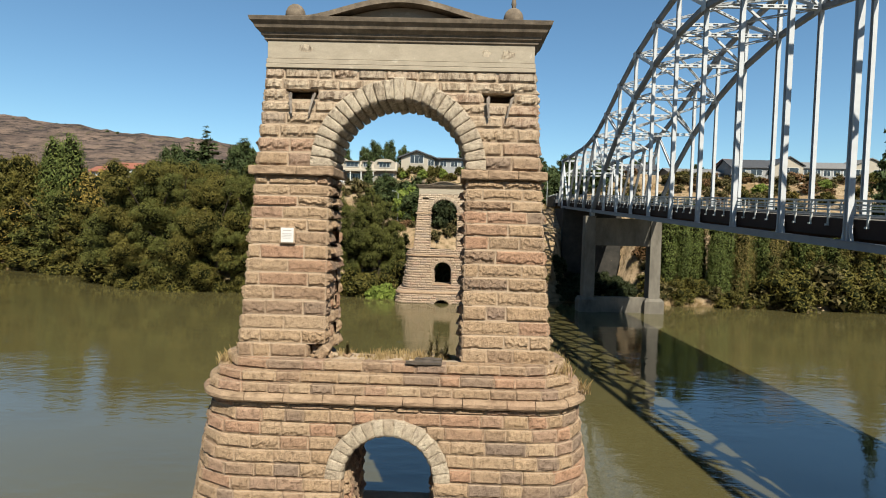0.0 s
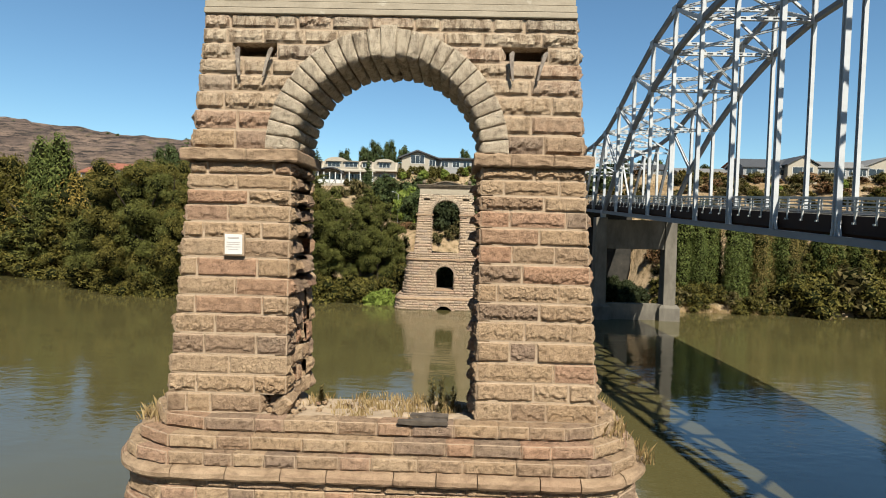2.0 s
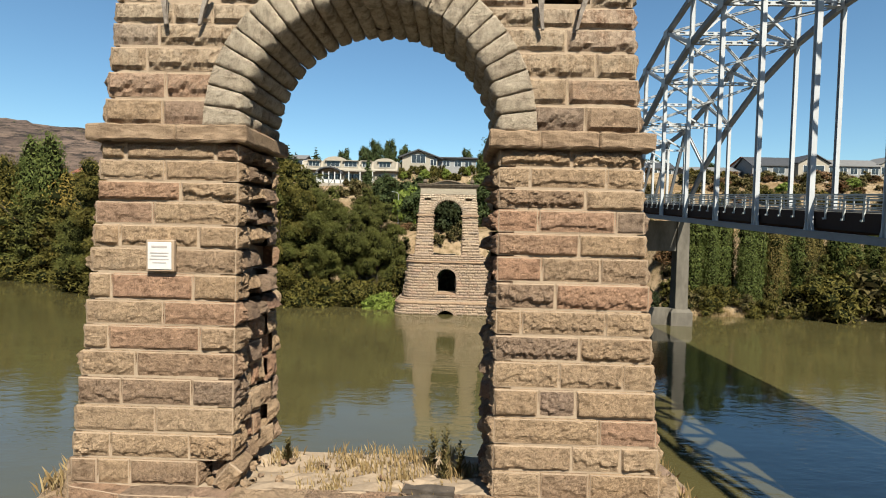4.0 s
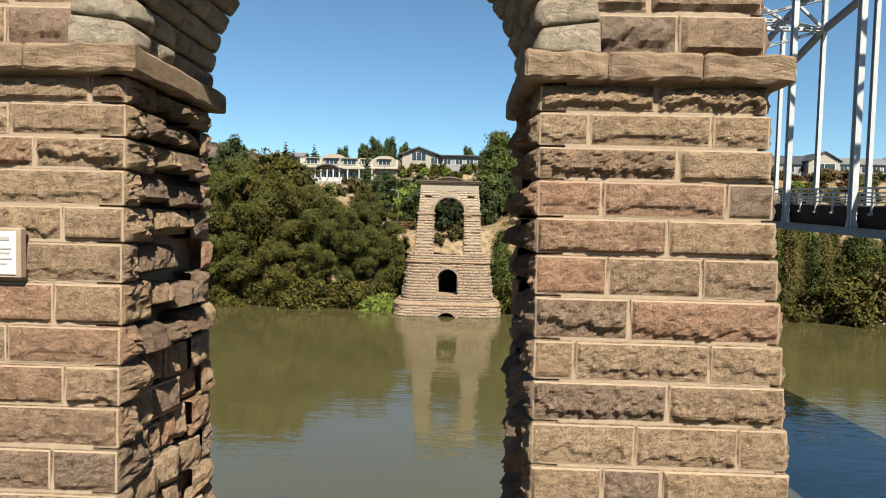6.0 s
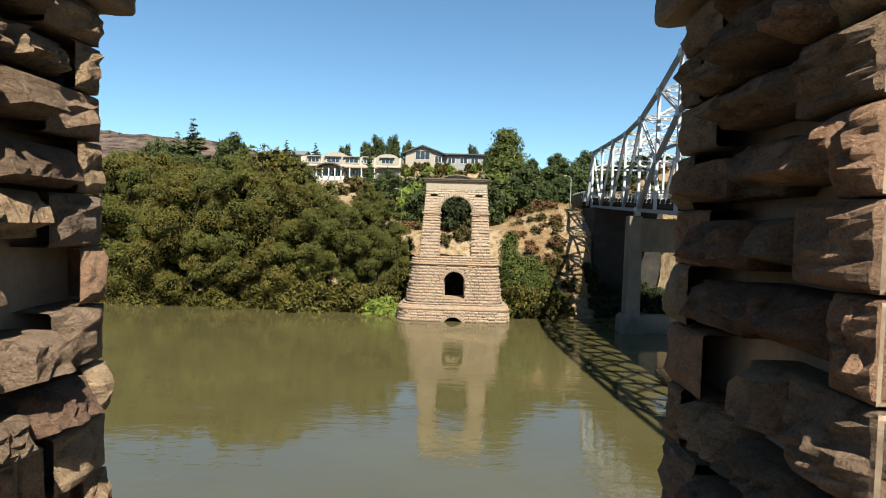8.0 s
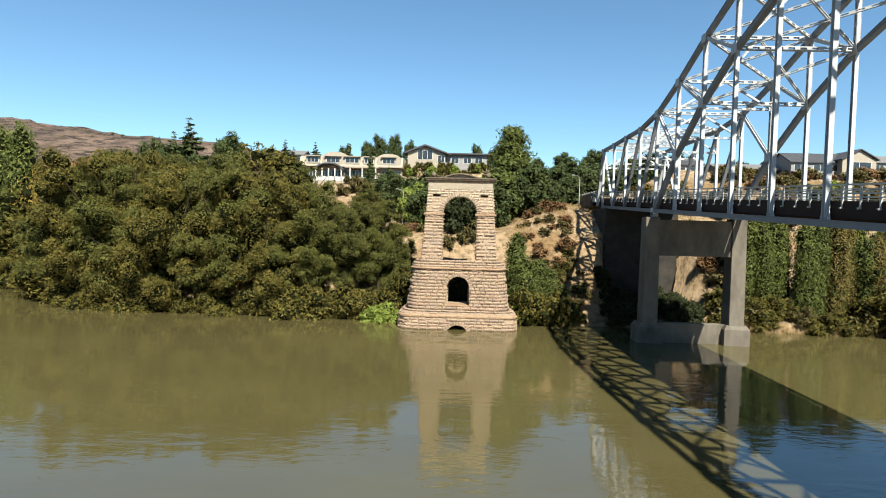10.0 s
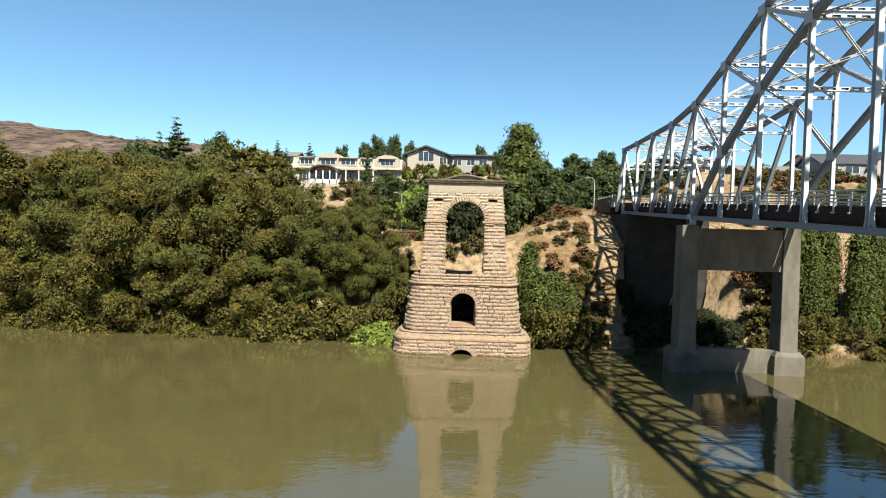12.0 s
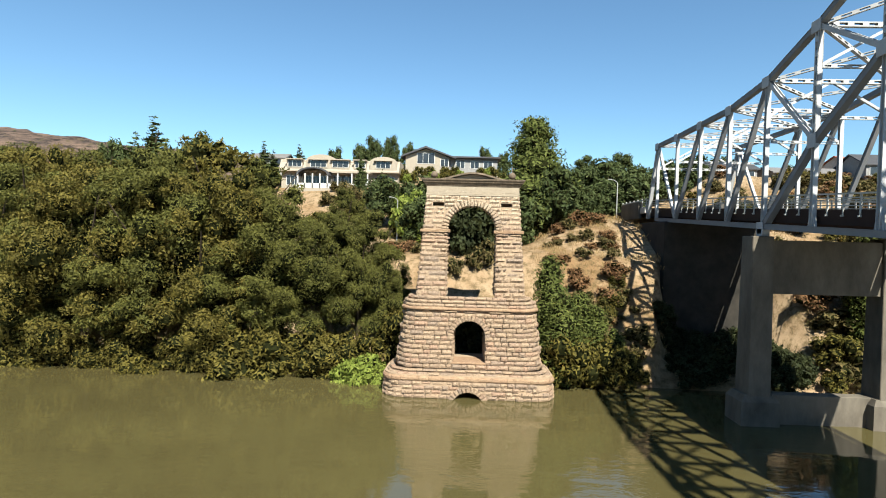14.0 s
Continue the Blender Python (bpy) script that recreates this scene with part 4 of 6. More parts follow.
bridge = thing("road_bridge", "silver-painted steel arch truss road bridge over the river", "bridge")
KS = range(-4, 17)
for x in (XN, XF):
    for k in range(-4, 16):
        member("upper_chord", (x, node_y(k), upper(k)), (x, node_y(k + 1), upper(k + 1)), 0.42, 0.46, bridge, "box", CHORD_STEEL)
        y0, y1 = node_y(k), node_y(k + 1)
        member("bottom_chord", (x, y0, grade(y0) + 0.23), (x, y1, grade(y1) + 0.23), 0.46, 0.46, bridge, "box", CHORD_STEEL)
    for k in range(0, 12):
        member("lower_chord", (x, node_y(k), lower(k)), (x, node_y(k + 1), lower(k + 1)), 0.44, 0.50, bridge, "box", CHORD_STEEL)
    for k in range(-4, 17):
        y, g = node_y(k), grade(node_y(k)) + 0.3
        if 0 < k < 12:
            member("hanger", (x, y, lower(k)), (x, y, g), 0.34, 0.38, bridge, "rolled")
            member("web_post", (x, y, upper(k)), (x, y, lower(k)), 0.34, 0.40, bridge, "batten")
            # splayed knees at the hanger's foot
            for s in (-1, 1):
                member("knee", (x, y + s * 0.45, g - 0.1), (x, y + s * 0.16, g + 1.1), 0.10, 0.10, bridge)
        else:
            member("side_post", (x, y, upper(k)), (x, y, g), 0.34, 0.38, bridge, "rolled")
        gus = boxes((-0.04, 0.04, -0.55, 0.55, -0.45, 0.45), bevel=0.02)
        part("gusset", from_bm("gusset", gus, STEEL), bridge, m=pose(x - 0.27, y, upper(k) - 0.12))
        if 0 <= k <= 12:
            gus = boxes((-0.04, 0.04, -0.5, 0.5, -0.5, 0.5), bevel=0.02)
            part("gusset", from_bm("gusset", gus, STEEL), bridge, m=pose(x - 0.31, y, lower(k)))
    for k in range(0, 6):
        member("web_diagonal", (x, node_y(k), upper(k)), (x, node_y(k + 1), lower(k + 1)), 0.30, 0.34, bridge, "channel")
        member("web_diagonal", (x, node_y(12 - k), upper(12 - k)), (x, node_y(11 - k), lower(11 - k)), 0.30, 0.34, bridge, "channel")
    for k in (0, -1, -2):
        member("side_diagonal", (x, node_y(k), upper(k)), (x, node_y(k - 1), grade(node_y(k - 1)) + 0.3), 0.30, 0.36, bridge, "box", CHORD_STEEL)
        member("side_diagonal", (x, node_y(12 - k), upper(12 - k)), (x, node_y(13 - k), grade(node_y(13 - k)) + 0.3), 0.30, 0.36, bridge, "box", CHORD_STEEL)
    member("side_diagonal", (x, node_y(-4), upper(-4)), (x, node_y(-3), grade(node_y(-3)) + 0.3), 0.28, 0.34, bridge, "batten")
    member("end_post", (x, node_y(-4), upper(-4)), (x, node_y(-4) + 3.6, grade(node_y(-4) + 3.6) + 0.3), 0.4, 0.42, bridge, "batten")
for k in range(-4, 17):
    y = node_y(k)
    member("top_strut", (XN, y, upper(k)), (XF, y, upper(k)), 0.30, 0.36, bridge, "batten")
    if 2 <= k <= 10:
        member("sway_strut", (XN, y, lower(k)), (XF, y, lower(k)), 0.30, 0.36, bridge, "batten")
        mid = ((XN + XF) / 2, y, upper(k))
        for x in (XN, XF):
            member("sway_brace", (x, y, lower(k)), mid, 0.18, 0.22, bridge, "channel")
    if k in (0, 1, -1, -2, -3, -4):
        zt = upper(k) - 3.0
        member("sway_strut", (XN, y, zt), (XF, y, zt), 0.22, 0.26, bridge, "batten")
        for x in (XN, XF):
            member("sway_brace", (x, y, zt), ((XN + XF) / 2, y, upper(k)), 0.16, 0.2, bridge, "channel")
    if k < 16:
        a, b = (XN, y, upper(k)), (XF, node_y(k + 1), upper(k + 1))
        c, d = (XF, y, upper(k)), (XN, node_y(k + 1), upper(k + 1))
        member("lateral_brace", a, b, 0.22, 0.26, bridge, "batten")
        member("lateral_brace", c, d, 0.22, 0.26, bridge, "batten")
        if 2 <= k <= 9:
            member("lateral_brace", (XN, y, lower(k)), (XF, node_y(k + 1), lower(k + 1)), 0.2, 0.24, bridge, "batten")
    # floor beam under the deck
    g = grade(y)
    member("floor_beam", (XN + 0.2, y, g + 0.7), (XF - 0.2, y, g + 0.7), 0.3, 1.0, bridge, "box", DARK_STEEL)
Y_END, Y_START = node_y(-4) + 5.5, node_y(16)


def sloped(name, x0, x1, z0, z1, mat, parent, label="", y0=None, y1=None):
    y0, y1 = Y_START if y0 is None else y0, Y_END if y1 is None else y1
    bm = bmesh.new()
    prism(bm, [(y0, grade(y0) + z0), (y1, grade(y1) + z0), (y1, grade(y1) + z1), (y0, grade(y0) + z1)], x0, x1, "x")
    return part(name, from_bm(name, bm, mat), parent, label)


sloped("deck_slab", XN + 0.35, XF - 0.35, 1.38, 1.72, CONCRETE, bridge)
sloped("road_surface", XN + 1.9, XF - 1.9, 1.724, 1.76, ASPHALT, bridge, "dark asphalt carriageway")
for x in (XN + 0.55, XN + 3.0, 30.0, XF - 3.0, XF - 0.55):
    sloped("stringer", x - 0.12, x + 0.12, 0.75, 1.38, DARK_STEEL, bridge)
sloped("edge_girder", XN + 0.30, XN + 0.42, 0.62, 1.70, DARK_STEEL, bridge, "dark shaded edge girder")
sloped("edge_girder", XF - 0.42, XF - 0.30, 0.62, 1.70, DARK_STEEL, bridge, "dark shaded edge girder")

for side, x in ((-1, XN + 0.28), (1, XF - 0.28)):
    rail = thing("bridge_railing", "pale-painted steel bridge railing with four bars", "railing", group="bridge railings")
    for z, r in ((2.78, 0.055), (2.50, 0.035), (2.24, 0.035), (1.98, 0.035)):
        sloped("bar", x - r, x + r, z - r, z + r, RAIL_PAINT, rail)
    bm = bmesh.new()
    prism(bm, [(-0.05, 1.25), (0.07, 1.25), (0.05, 2.82), (-0.04, 2.82)], -0.06, 0.06)
    add_box(bm, -0.16, 0.16, -0.08, 0.08, 1.22, 1.34)
    post = from_bm("post", bm, RAIL_PAINT)
    for i in range(76):
        y = Y_START + 0.5 + i * PANEL / 4
        if y < Y_END:
            part("post", post, rail, m=pose(x - side * 0.0, y, grade(y)))


approach = thing("bridge_railing", "pale railing on a white kerb past the bridge end", "railing", group="bridge railings")
part("kerb", from_bm("kerb", boxes((XN - 0.55, XN - 0.05, Y_END - 2.2, Y_END + 10, grade(Y_END) + 0.9, grade(Y_END) + 1.75), bevel=0.04), STUCCO_WHITE), approach, "white-painted concrete kerb")
for z, r in ((2.78, 0.055), (2.42, 0.035), (2.08, 0.035)):
    part("bar", from_bm("bar", boxes((XN - 0.3 - r, XN - 0.3 + r, Y_END - 2.2, Y_END + 10, grade(Y_END) + z - r, grade(Y_END) + z + r)), RAIL_PAINT), approach)
for i in range(7):
    part("post", from_bm("post", boxes((XN - 0.38, XN - 0.22, Y_END - 2.1 + 2 * i, Y_END - 1.92 + 2 * i, grade(Y_END) + 1.75, grade(Y_END) + 3.0), bevel=0.02), RAIL_PAINT), approach)


def concrete_pier(y, top, label):
    p = thing("bridge_pier", label, "bridge pier", 0, y, 0, group="concrete bridge piers")
    for x in (XN - 0.4, XF - 0.1):
        bm = bmesh.new()
        lo, hi = [], []
        for dx, dy in ((-0.88, -0.95), (0.88, -0.95), (0.88, 0.95), (-0.88, 0.95)):
            lo.append(bm.verts.new((x + dx * 1.06, dy * 1.25, 2.3)))
            hi.append(bm.verts.new((x + dx, dy, top)))
        bm.faces.new(lo[::-1])
        bm.faces.new(hi)
        for i in range(4):
            bm.faces.new((lo[i], lo[(i + 1) % 4], hi[(i + 1) % 4], hi[i]))
        bmesh.ops.bevel(bm, geom=bm.edges[:], offset=0.05, segments=1, affect="EDGES")
        part("column", from_bm("column", bm, CONCRETE), p)
        bm = bmesh.new()
        lo, hi = [], []
        for dx, dy in ((-1.6, -1.5), (1.6, -1.5), (1.6, 1.5), (-1.6, 1.5)):
            lo.append(bm.verts.new((x + dx, dy, -2)))
            hi.append(bm.verts.new((x + dx * 0.98, dy * 0.98, 2.0)))
        cap = [bm.verts.new((v.co.x * 1.0 + (x - v.co.x) * 0.22, v.co.y * 0.78, 2.5)) for v in hi]
        bm.faces.new(lo[::-1])
        bm.faces.new(cap)
        for a, b in ((lo, hi), (hi, cap)):
            for i in range(4):
                bm.faces.new((a[i], a[(i + 1) % 4], b[(i + 1) % 4], b[i]))
        part("footing", from_bm("footing", bm, CONCRETE), p)
    part("cap_beam", from_bm("cap_beam", boxes((XN + 0.3, XF - 0.8, -0.75, 0.75, top - 4.8, top - 0.3), bevel=0.04), CONCRETE), p, "stained concrete cap beam")
    part("tie_wall", from_bm("tie_wall", boxes((XN + 0.9, XF - 1.3, -0.6, 0.6, -2, 2.5), bevel=0.04), CONCRETE), p)
    for x in (XN, XF):
        part("bearing", from_bm("bearing", boxes((x - 0.35, x + 0.35, -0.4, 0.4, top, grade(y) + 0.05), bevel=0.03), STEEL), p)
    return p


concrete_pier(Y_PIER, 15.8, "stained concrete portal pier under the road bridge")
concrete_pier(node_y(12), 11.5, "stained concrete portal pier in the river")
ab = thing("abutment", "concrete abutment wall carrying the bridge end, coloured dark for shade", "abutment")
part("wall", from_bm("wall", boxes((XN - 0.6, XF + 0.9, 98.6, 112.0, -1, grade(98.6) + 0.1), bevel=0.08), SHADED_CONCRETE), ab)
part("parapet", from_bm("parapet", boxes((XN - 0.8, XN - 0.3, Y_END, Y_END + 9, grade(Y_END) + 0.2, grade(Y_END) + 2.6), bevel=0.05), CONCRETE), ab, "pale end parapet")
part("parapet", from_bm("parapet", boxes((XF + 0.3, XF + 0.8, Y_END, Y_END + 9, grade(Y_END) + 0.2, grade(Y_END) + 2.6), bevel=0.05), CONCRETE), ab, "pale end parapet")
tagged(new("road", from_bm("road", boxes((XN + 0.4, XF - 0.4, Y_END, Y_END + 60, grade(Y_END) + 1.3, grade(Y_END) + 1.75)), ASPHALT)), "asphalt road leaving the bridge", "road", kind="structure")
ab2 = thing("abutment", "concrete abutment wall on the near bank", "abutment")
part("wall", from_bm("wall", boxes((XN - 0.6, XF + 0.4, Y_START - 12, Y_START + 1, -1, grade(Y_START) + 0.0), bevel=0.08), CONCRETE), ab2)


# ---- plants ----
def leaves(rng, centers, normals, size, droop=0.0):
    """Small bent leaf cards: vertices and faces."""
    n = len(centers)
    nrm = normals + rng.normal(0, 0.48, (n, 3))
    nrm /= np.linalg.norm(nrm, axis=1)[:, None] + 1e-9
    ref = rng.normal(0, 1, (n, 3))
    ref[:, 2] -= droop
    u = np.cross(nrm, ref)
    u /= np.linalg.norm(u, axis=1)[:, None] + 1e-9
    v = np.cross(nrm, u)
    s = (size * rng.uniform(0.6, 1.4, n))[:, None]
    a, b = u * s * 0.5, v * s * 0.85
    p = np.stack([centers - b * 0.8 - a * 0.35, centers + a - nrm * s * 0.1, centers + b], 1)
    vs = p.reshape(-1, 3)
    fs = np.arange(n * 3).reshape(-1, 3)
    return vs, fs


def ball(rng, c, r, squash, seed):
    vs, fs = [], []
    n, m = 6, 4
    for j in range(m + 1):
        for i in range(n):
            th, ph = 2 * math.pi * i / n, math.pi * j / m
            d = Vector((math.cos(th) * math.sin(ph), math.sin(th) * math.sin(ph), math.cos(ph)))
            k = r * (1 + 0.25 * noise.noise(d * 1.7 + Vector((seed, 0, 0))))
            vs.append((c[0] + d.x * k, c[1] + d.y * k, c[2] + d.z * k * squash))
    for j in range(m):
        for i in range(n):
            fs.append((j * n + i, j * n + (i + 1) % n, (j + 1) * n + (i + 1) % n, (j + 1) * n + i))
    return vs, fs


def crown_mesh(name, lumps, count, size, mat, seed, droop=0.0, core=0.74, rise=0.12, solid=0.0):
    """A crown of leaf cards over lumps (x, y, z, r, squash), with balls inside coloured as dark shade."""
    rng = np.random.default_rng(seed)
    area = np.array([l[3] ** 2 for l in lumps])
    pick = rng.choice(len(lumps), count, p=area / area.sum())
    L = np.array(lumps)[pick]
    d = rng.normal(0, 1, (count, 3))
    d[:, 2] += rise
    d /= np.linalg.norm(d, axis=1)[:, None]
    ph = rng.uniform(0, 6.28, (len(lumps), 3))[pick]
    wob = 1 + 0.16 * np.sin(d[:, 0] * 6 + ph[:, 0]) * np.sin(d[:, 1] * 6 + ph[:, 1]) + 0.15 * np.sin(d[:, 2] * 11 + ph[:, 2]) * np.sin(d[:, 0] * 13 + ph[:, 1])
    wob += 0.10 * np.sin(d[:, 0] * 23 + ph[:, 2]) * np.sin(d[:, 1] * 25 + ph[:, 0]) * np.sin(d[:, 2] * 21 + ph[:, 1])
    rad = L[:, 3] * wob * (0.74 + 0.36 * rng.random(count) ** 0.7)
    c = L[:, :3] + d * rad[:, None] * np.stack([np.ones(count), np.ones(count), L[:, 4]], 1)
    vs, fs = leaves(rng, c, d, size, droop)
    verts, faces = [tuple(v) for v in vs], [tuple(int(q) for q in f) for f in fs]
    split_at = len(faces)
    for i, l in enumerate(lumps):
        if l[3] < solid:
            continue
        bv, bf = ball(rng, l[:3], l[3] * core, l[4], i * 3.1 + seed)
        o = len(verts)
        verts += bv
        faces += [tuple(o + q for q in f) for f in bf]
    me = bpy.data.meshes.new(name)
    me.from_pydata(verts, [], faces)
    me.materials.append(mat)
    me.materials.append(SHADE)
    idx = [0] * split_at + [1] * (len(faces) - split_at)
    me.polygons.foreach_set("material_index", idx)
    me.update()
    return me


def trunk_mesh(h, r, seed, limbs=5, spread=0.5):
    rnd = random.Random(seed)
    bm = bmesh.new()

    def limb(a, b, ra, rb, n=7):
        a, b = Vector(a), Vector(b)
        steps = 5
        z = (b - a).normalized()
        x = z.orthogonal().normalized()
        y = z.cross(x)
        prev = None
        for i in range(steps + 1):
            f = i / steps
            c = a.lerp(b, f) + Vector((rnd.uniform(-1, 1), rnd.uniform(-1, 1), 0)) * ra * 0.5 * math.sin(math.pi * f)
            rr = ra + (rb - ra) * f
            ring = [bm.verts.new(c + (x * math.cos(6.283 * j / n) + y * math.sin(6.283 * j / n)) * rr) for j in range(n)]
            if prev:
                for j in range(n):
                    bm.faces.new((prev[j], prev[(j + 1) % n], ring[(j + 1) % n], ring[j]))
            prev = ring
    limb((0, 0, -1.0), (0, 0, h * 0.6), r, r * 0.45)
    for i in range(limbs):
        a = 6.283 * (i + rnd.random() * 0.6) / limbs
        z0 = h * rnd.uniform(0.15, 0.5)
        limb((0, 0, z0), (math.cos(a) * h * spread * 0.6, math.sin(a) * h * spread * 0.6, z0 + h * rnd.uniform(0.2, 0.4)), r * 0.45, r * 0.12, 5)
    return from_bm("trunk", bm, BARK, True)


def round_lumps(h, r, seed, n):
    """Lumps filling a broad dome from near the ground up."""
    rnd = random.Random(seed)
    out = [(0, 0, h * 0.5, r * 0.6, 1.1)]
    for i in range(n):
        a = 2.399963 * i + rnd.uniform(-0.3, 0.3)
        f = (i + 0.5) / n
        z = h * (0.12 + 0.76 * f)
        rr = r * math.sqrt(max(0.05, 1 - (abs(f - 0.38) / 0.66) ** 2)) * rnd.uniform(0.62, 0.86)
        s = r * rnd.uniform(0.28, 0.50)
        out.append((math.cos(a) * rr, math.sin(a) * rr, z, s, rnd.uniform(0.75, 1.0)))
    return out


def column_lumps(h, r, seed, n=9):
    rnd = random.Random(seed)
    return [(rnd.uniform(-1, 1) * r * 0.25, rnd.uniform(-1, 1) * r * 0.25, h * (0.10 + 0.84 * i / (n - 1)), r * (0.55 + 0.5 * math.sin(math.pi * (0.15 + 0.75 * i / (n - 1)))) * (1 if i < n - 1 else 0.5), 1.5) for i in range(n)]


def cone_lumps(h, r, seed, tiers=15, low=0.10):
    rnd = random.Random(seed)
    out = []
    for t in range(tiers):
        f = t / (tiers - 1)
        z = h * (low + (0.96 - low) * f)
        rr = r * (1 - f) ** 0.85 * rnd.uniform(0.85, 1.1) + 0.12
        m = max(1, round(6 * (1 - f)))
        for i in range(m):
            a = 6.283 * (i + rnd.random()) / m
            out.append((math.cos(a) * rr * 0.62, math.sin(a) * rr * 0.62, z, max(0.25, rr * 0.42), 0.45))
        out.append((0, 0, z, max(0.2, rr * 0.45), 1.8))
    return out


class Plant:
    """One kind of tree: meshes built once, then stood in many places."""

    def __init__(self, name, label, category, crown, trunk, h, group):
        self.args = (name, label, category, group)
        self.crown, self.trunk, self.h = crown, trunk, h

    def stand(self, x, y, height, wide=1.0, turn=None, sink=0.0, z=None):
        name, label, category, group = self.args
        s = height / self.h
        turn = random.uniform(0, 360) if turn is None else turn
        e = tagged(new(name), label, category, group)
        base = (ground_height(x, y) if z is None else z) - sink
        e.matrix_basis = pose(x, y, base, 0, 0, turn) @ Matrix.Diagonal((s * wide, s * wide, s, 1))
        part("crown", self.crown, e)
        if self.trunk:
            part("trunk", self.trunk, e)
        return e

    def reach(self, x, y, top, wide=1.0):
        """Stand on the ground, as tall as needed to end at that height."""
        return self.stand(x, y, top - ground_height(x, y), wide)


def clump_lumps(h, r, seed, n):
    """Boughs over a broad dome, each a cluster of smaller leafy lobes, with dark hollows between them."""
    rnd = random.Random(seed)
    boughs, tries = [], 0
    while len(boughs) < n and tries < 4000:
        tries += 1
        f, a = rnd.random(), rnd.uniform(0, 6.283)
        z = h * (0.10 + 0.76 * f)
        rr = r * math.sqrt(max(0.03, 1 - (abs(f - 0.36) / 0.68) ** 2)) * rnd.uniform(0.62, 0.86)
        s = r * (0.24 + 0.22 * rnd.random())
        c = (math.cos(a) * rr, math.sin(a) * rr, z)
        if all(math.dist(c, o[:3]) > 0.72 * (s + o[3]) for o in boughs):
            boughs.append((*c, s))
    out = [(0, 0, h * 0.42, r * 0.55, 1.15)]
    for x, y, z, s in boughs:
        out.append((x, y, z, s * 0.62, 0.9))
        for _ in range(11):
            d = Vector((rnd.gauss(0, 1), rnd.gauss(0, 1), rnd.gauss(0.25, 0.9))).normalized()
            k = s * rnd.uniform(0.55, 0.92)
            out.append((x + d.x * k, y + d.y * k, z + d.z * k * 0.85, s * rnd.uniform(0.22, 0.44), rnd.uniform(0.7, 1.0)))
    return out


random.seed(4)
willows = [Plant("willow_tree", "broad olive-green willow crown over the water", "tree", crown_mesh("willow", clump_lumps(18, 7.0, 31 + i, 24), 54000, 0.185, LEAF_WILLOW if i % 2 else LEAF_WILLOW_GREEN, 31 + i, 0.0, 0.74, 0.48, 1.1), trunk_mesh(18, 0.45, i), 18, "bank trees") for i in range(4)]
far_willows = [Plant("willow_tree", "olive-green willow behind the bank", "tree", crown_mesh("willow", clump_lumps(18, 7.0, 41 + i, 24), 7500, 0.40, LEAF_WILLOW if i else LEAF_WILLOW_GREEN, 41 + i, 0.0, 0.70, 0.34, 1.1), trunk_mesh(18, 0.45, i), 18, "bank trees") for i in range(2)]
bushes = [Plant("bush", "dense green riverside bush", "bush", crown_mesh("bush", round_lumps(5, 2.8, 51 + i, 11), 2000, 0.27, LEAF_WILLOW, 51 + i), trunk_mesh(5, 0.14, 50 + i, 2), 5, "bank bushes") for i in range(2)]
greens = [Plant("bush", "fresh bright green bush at the water's edge", "bush", crown_mesh("bright_bush", round_lumps(4, 2.3, 61, 14), 5200, 0.28, LEAF_BRIGHT, 61, 0.8), trunk_mesh(4, 0.1, 61), 4, "bright bushes")]
olives = [Plant("scrub_bush", "dry olive-brown scrub bush", "bush", crown_mesh("scrub", round_lumps(3, 1.9, 71 + i, 6), 620, 0.33, LEAF_OLIVE, 71 + i, 0, 0.7), trunk_mesh(3, 0.08, 70 + i, 2), 3, "scrub bushes") for i in range(2)]
rusts = [Plant("scrub_bush", "rusty brown dry scrub bush on the slope", "bush", crown_mesh("rusty_scrub", round_lumps(3, 1.9, 76, 6), 800, 0.29, LEAF_RUST, 76, 0, 0.7), trunk_mesh(3, 0.08, 76, 2), 3, "scrub bushes")]
shades = [Plant("bush", "dark green shrub added to deepen shade", "bush", crown_mesh("dark_bush", round_lumps(5, 2.8, 56, 9), 1500, 0.36, LEAF_SHADE, 56), trunk_mesh(5, 0.14, 56, 2), 5, "shaded shrubs")]
golds = [Plant("autumn_tree", "yellowing autumn tree on the bank", "tree", crown_mesh("autumn", round_lumps(9, 3.6, 81, 22), 7500, 0.19, LEAF_GOLD, 81), trunk_mesh(9, 0.25, 80), 9, "autumn trees")]
poplars = [Plant("poplar_tree", "slim upright green poplar", "tree", crown_mesh("poplar", column_lumps(15, 1.7, 91 + i, 12), 5600, 0.27, LEAF_POPLAR, 91 + i), trunk_mesh(15, 0.22, 90 + i, 3, 0.12), 15, "poplars") for i in range(2)]
reeds = [Plant("poplar_tree", "slim upright poplar turning golden brown", "tree", crown_mesh("golden_poplar", column_lumps(15, 1.5, 95, 14), 7000, 0.22, LEAF_REED, 95), trunk_mesh(15, 0.22, 95, 3, 0.12), 15, "poplars")]
conifers = [Plant("conifer_tree", "dark green pointed conifer", "tree", crown_mesh("conifer", cone_lumps(14, 3.0, 101 + i), 5600, 0.34, LEAF_PINE, 101 + i, 0.4, 0.7, 0.12, 0.45), trunk_mesh(14, 0.25, 100 + i, 3, 0.1), 14, "conifers") for i in range(2)]
rnd = random.Random(8)
pine_l = [(rnd.uniform(-1, 1) * 1.6 * (1.3 - f), rnd.uniform(-1, 1) * 1.6 * (1.3 - f), 20 * (0.15 + 0.80 * f), 1.75 + 2.4 * (1 - f) ** 0.8, 0.62) for f in [i / 30 for i in range(31)]]
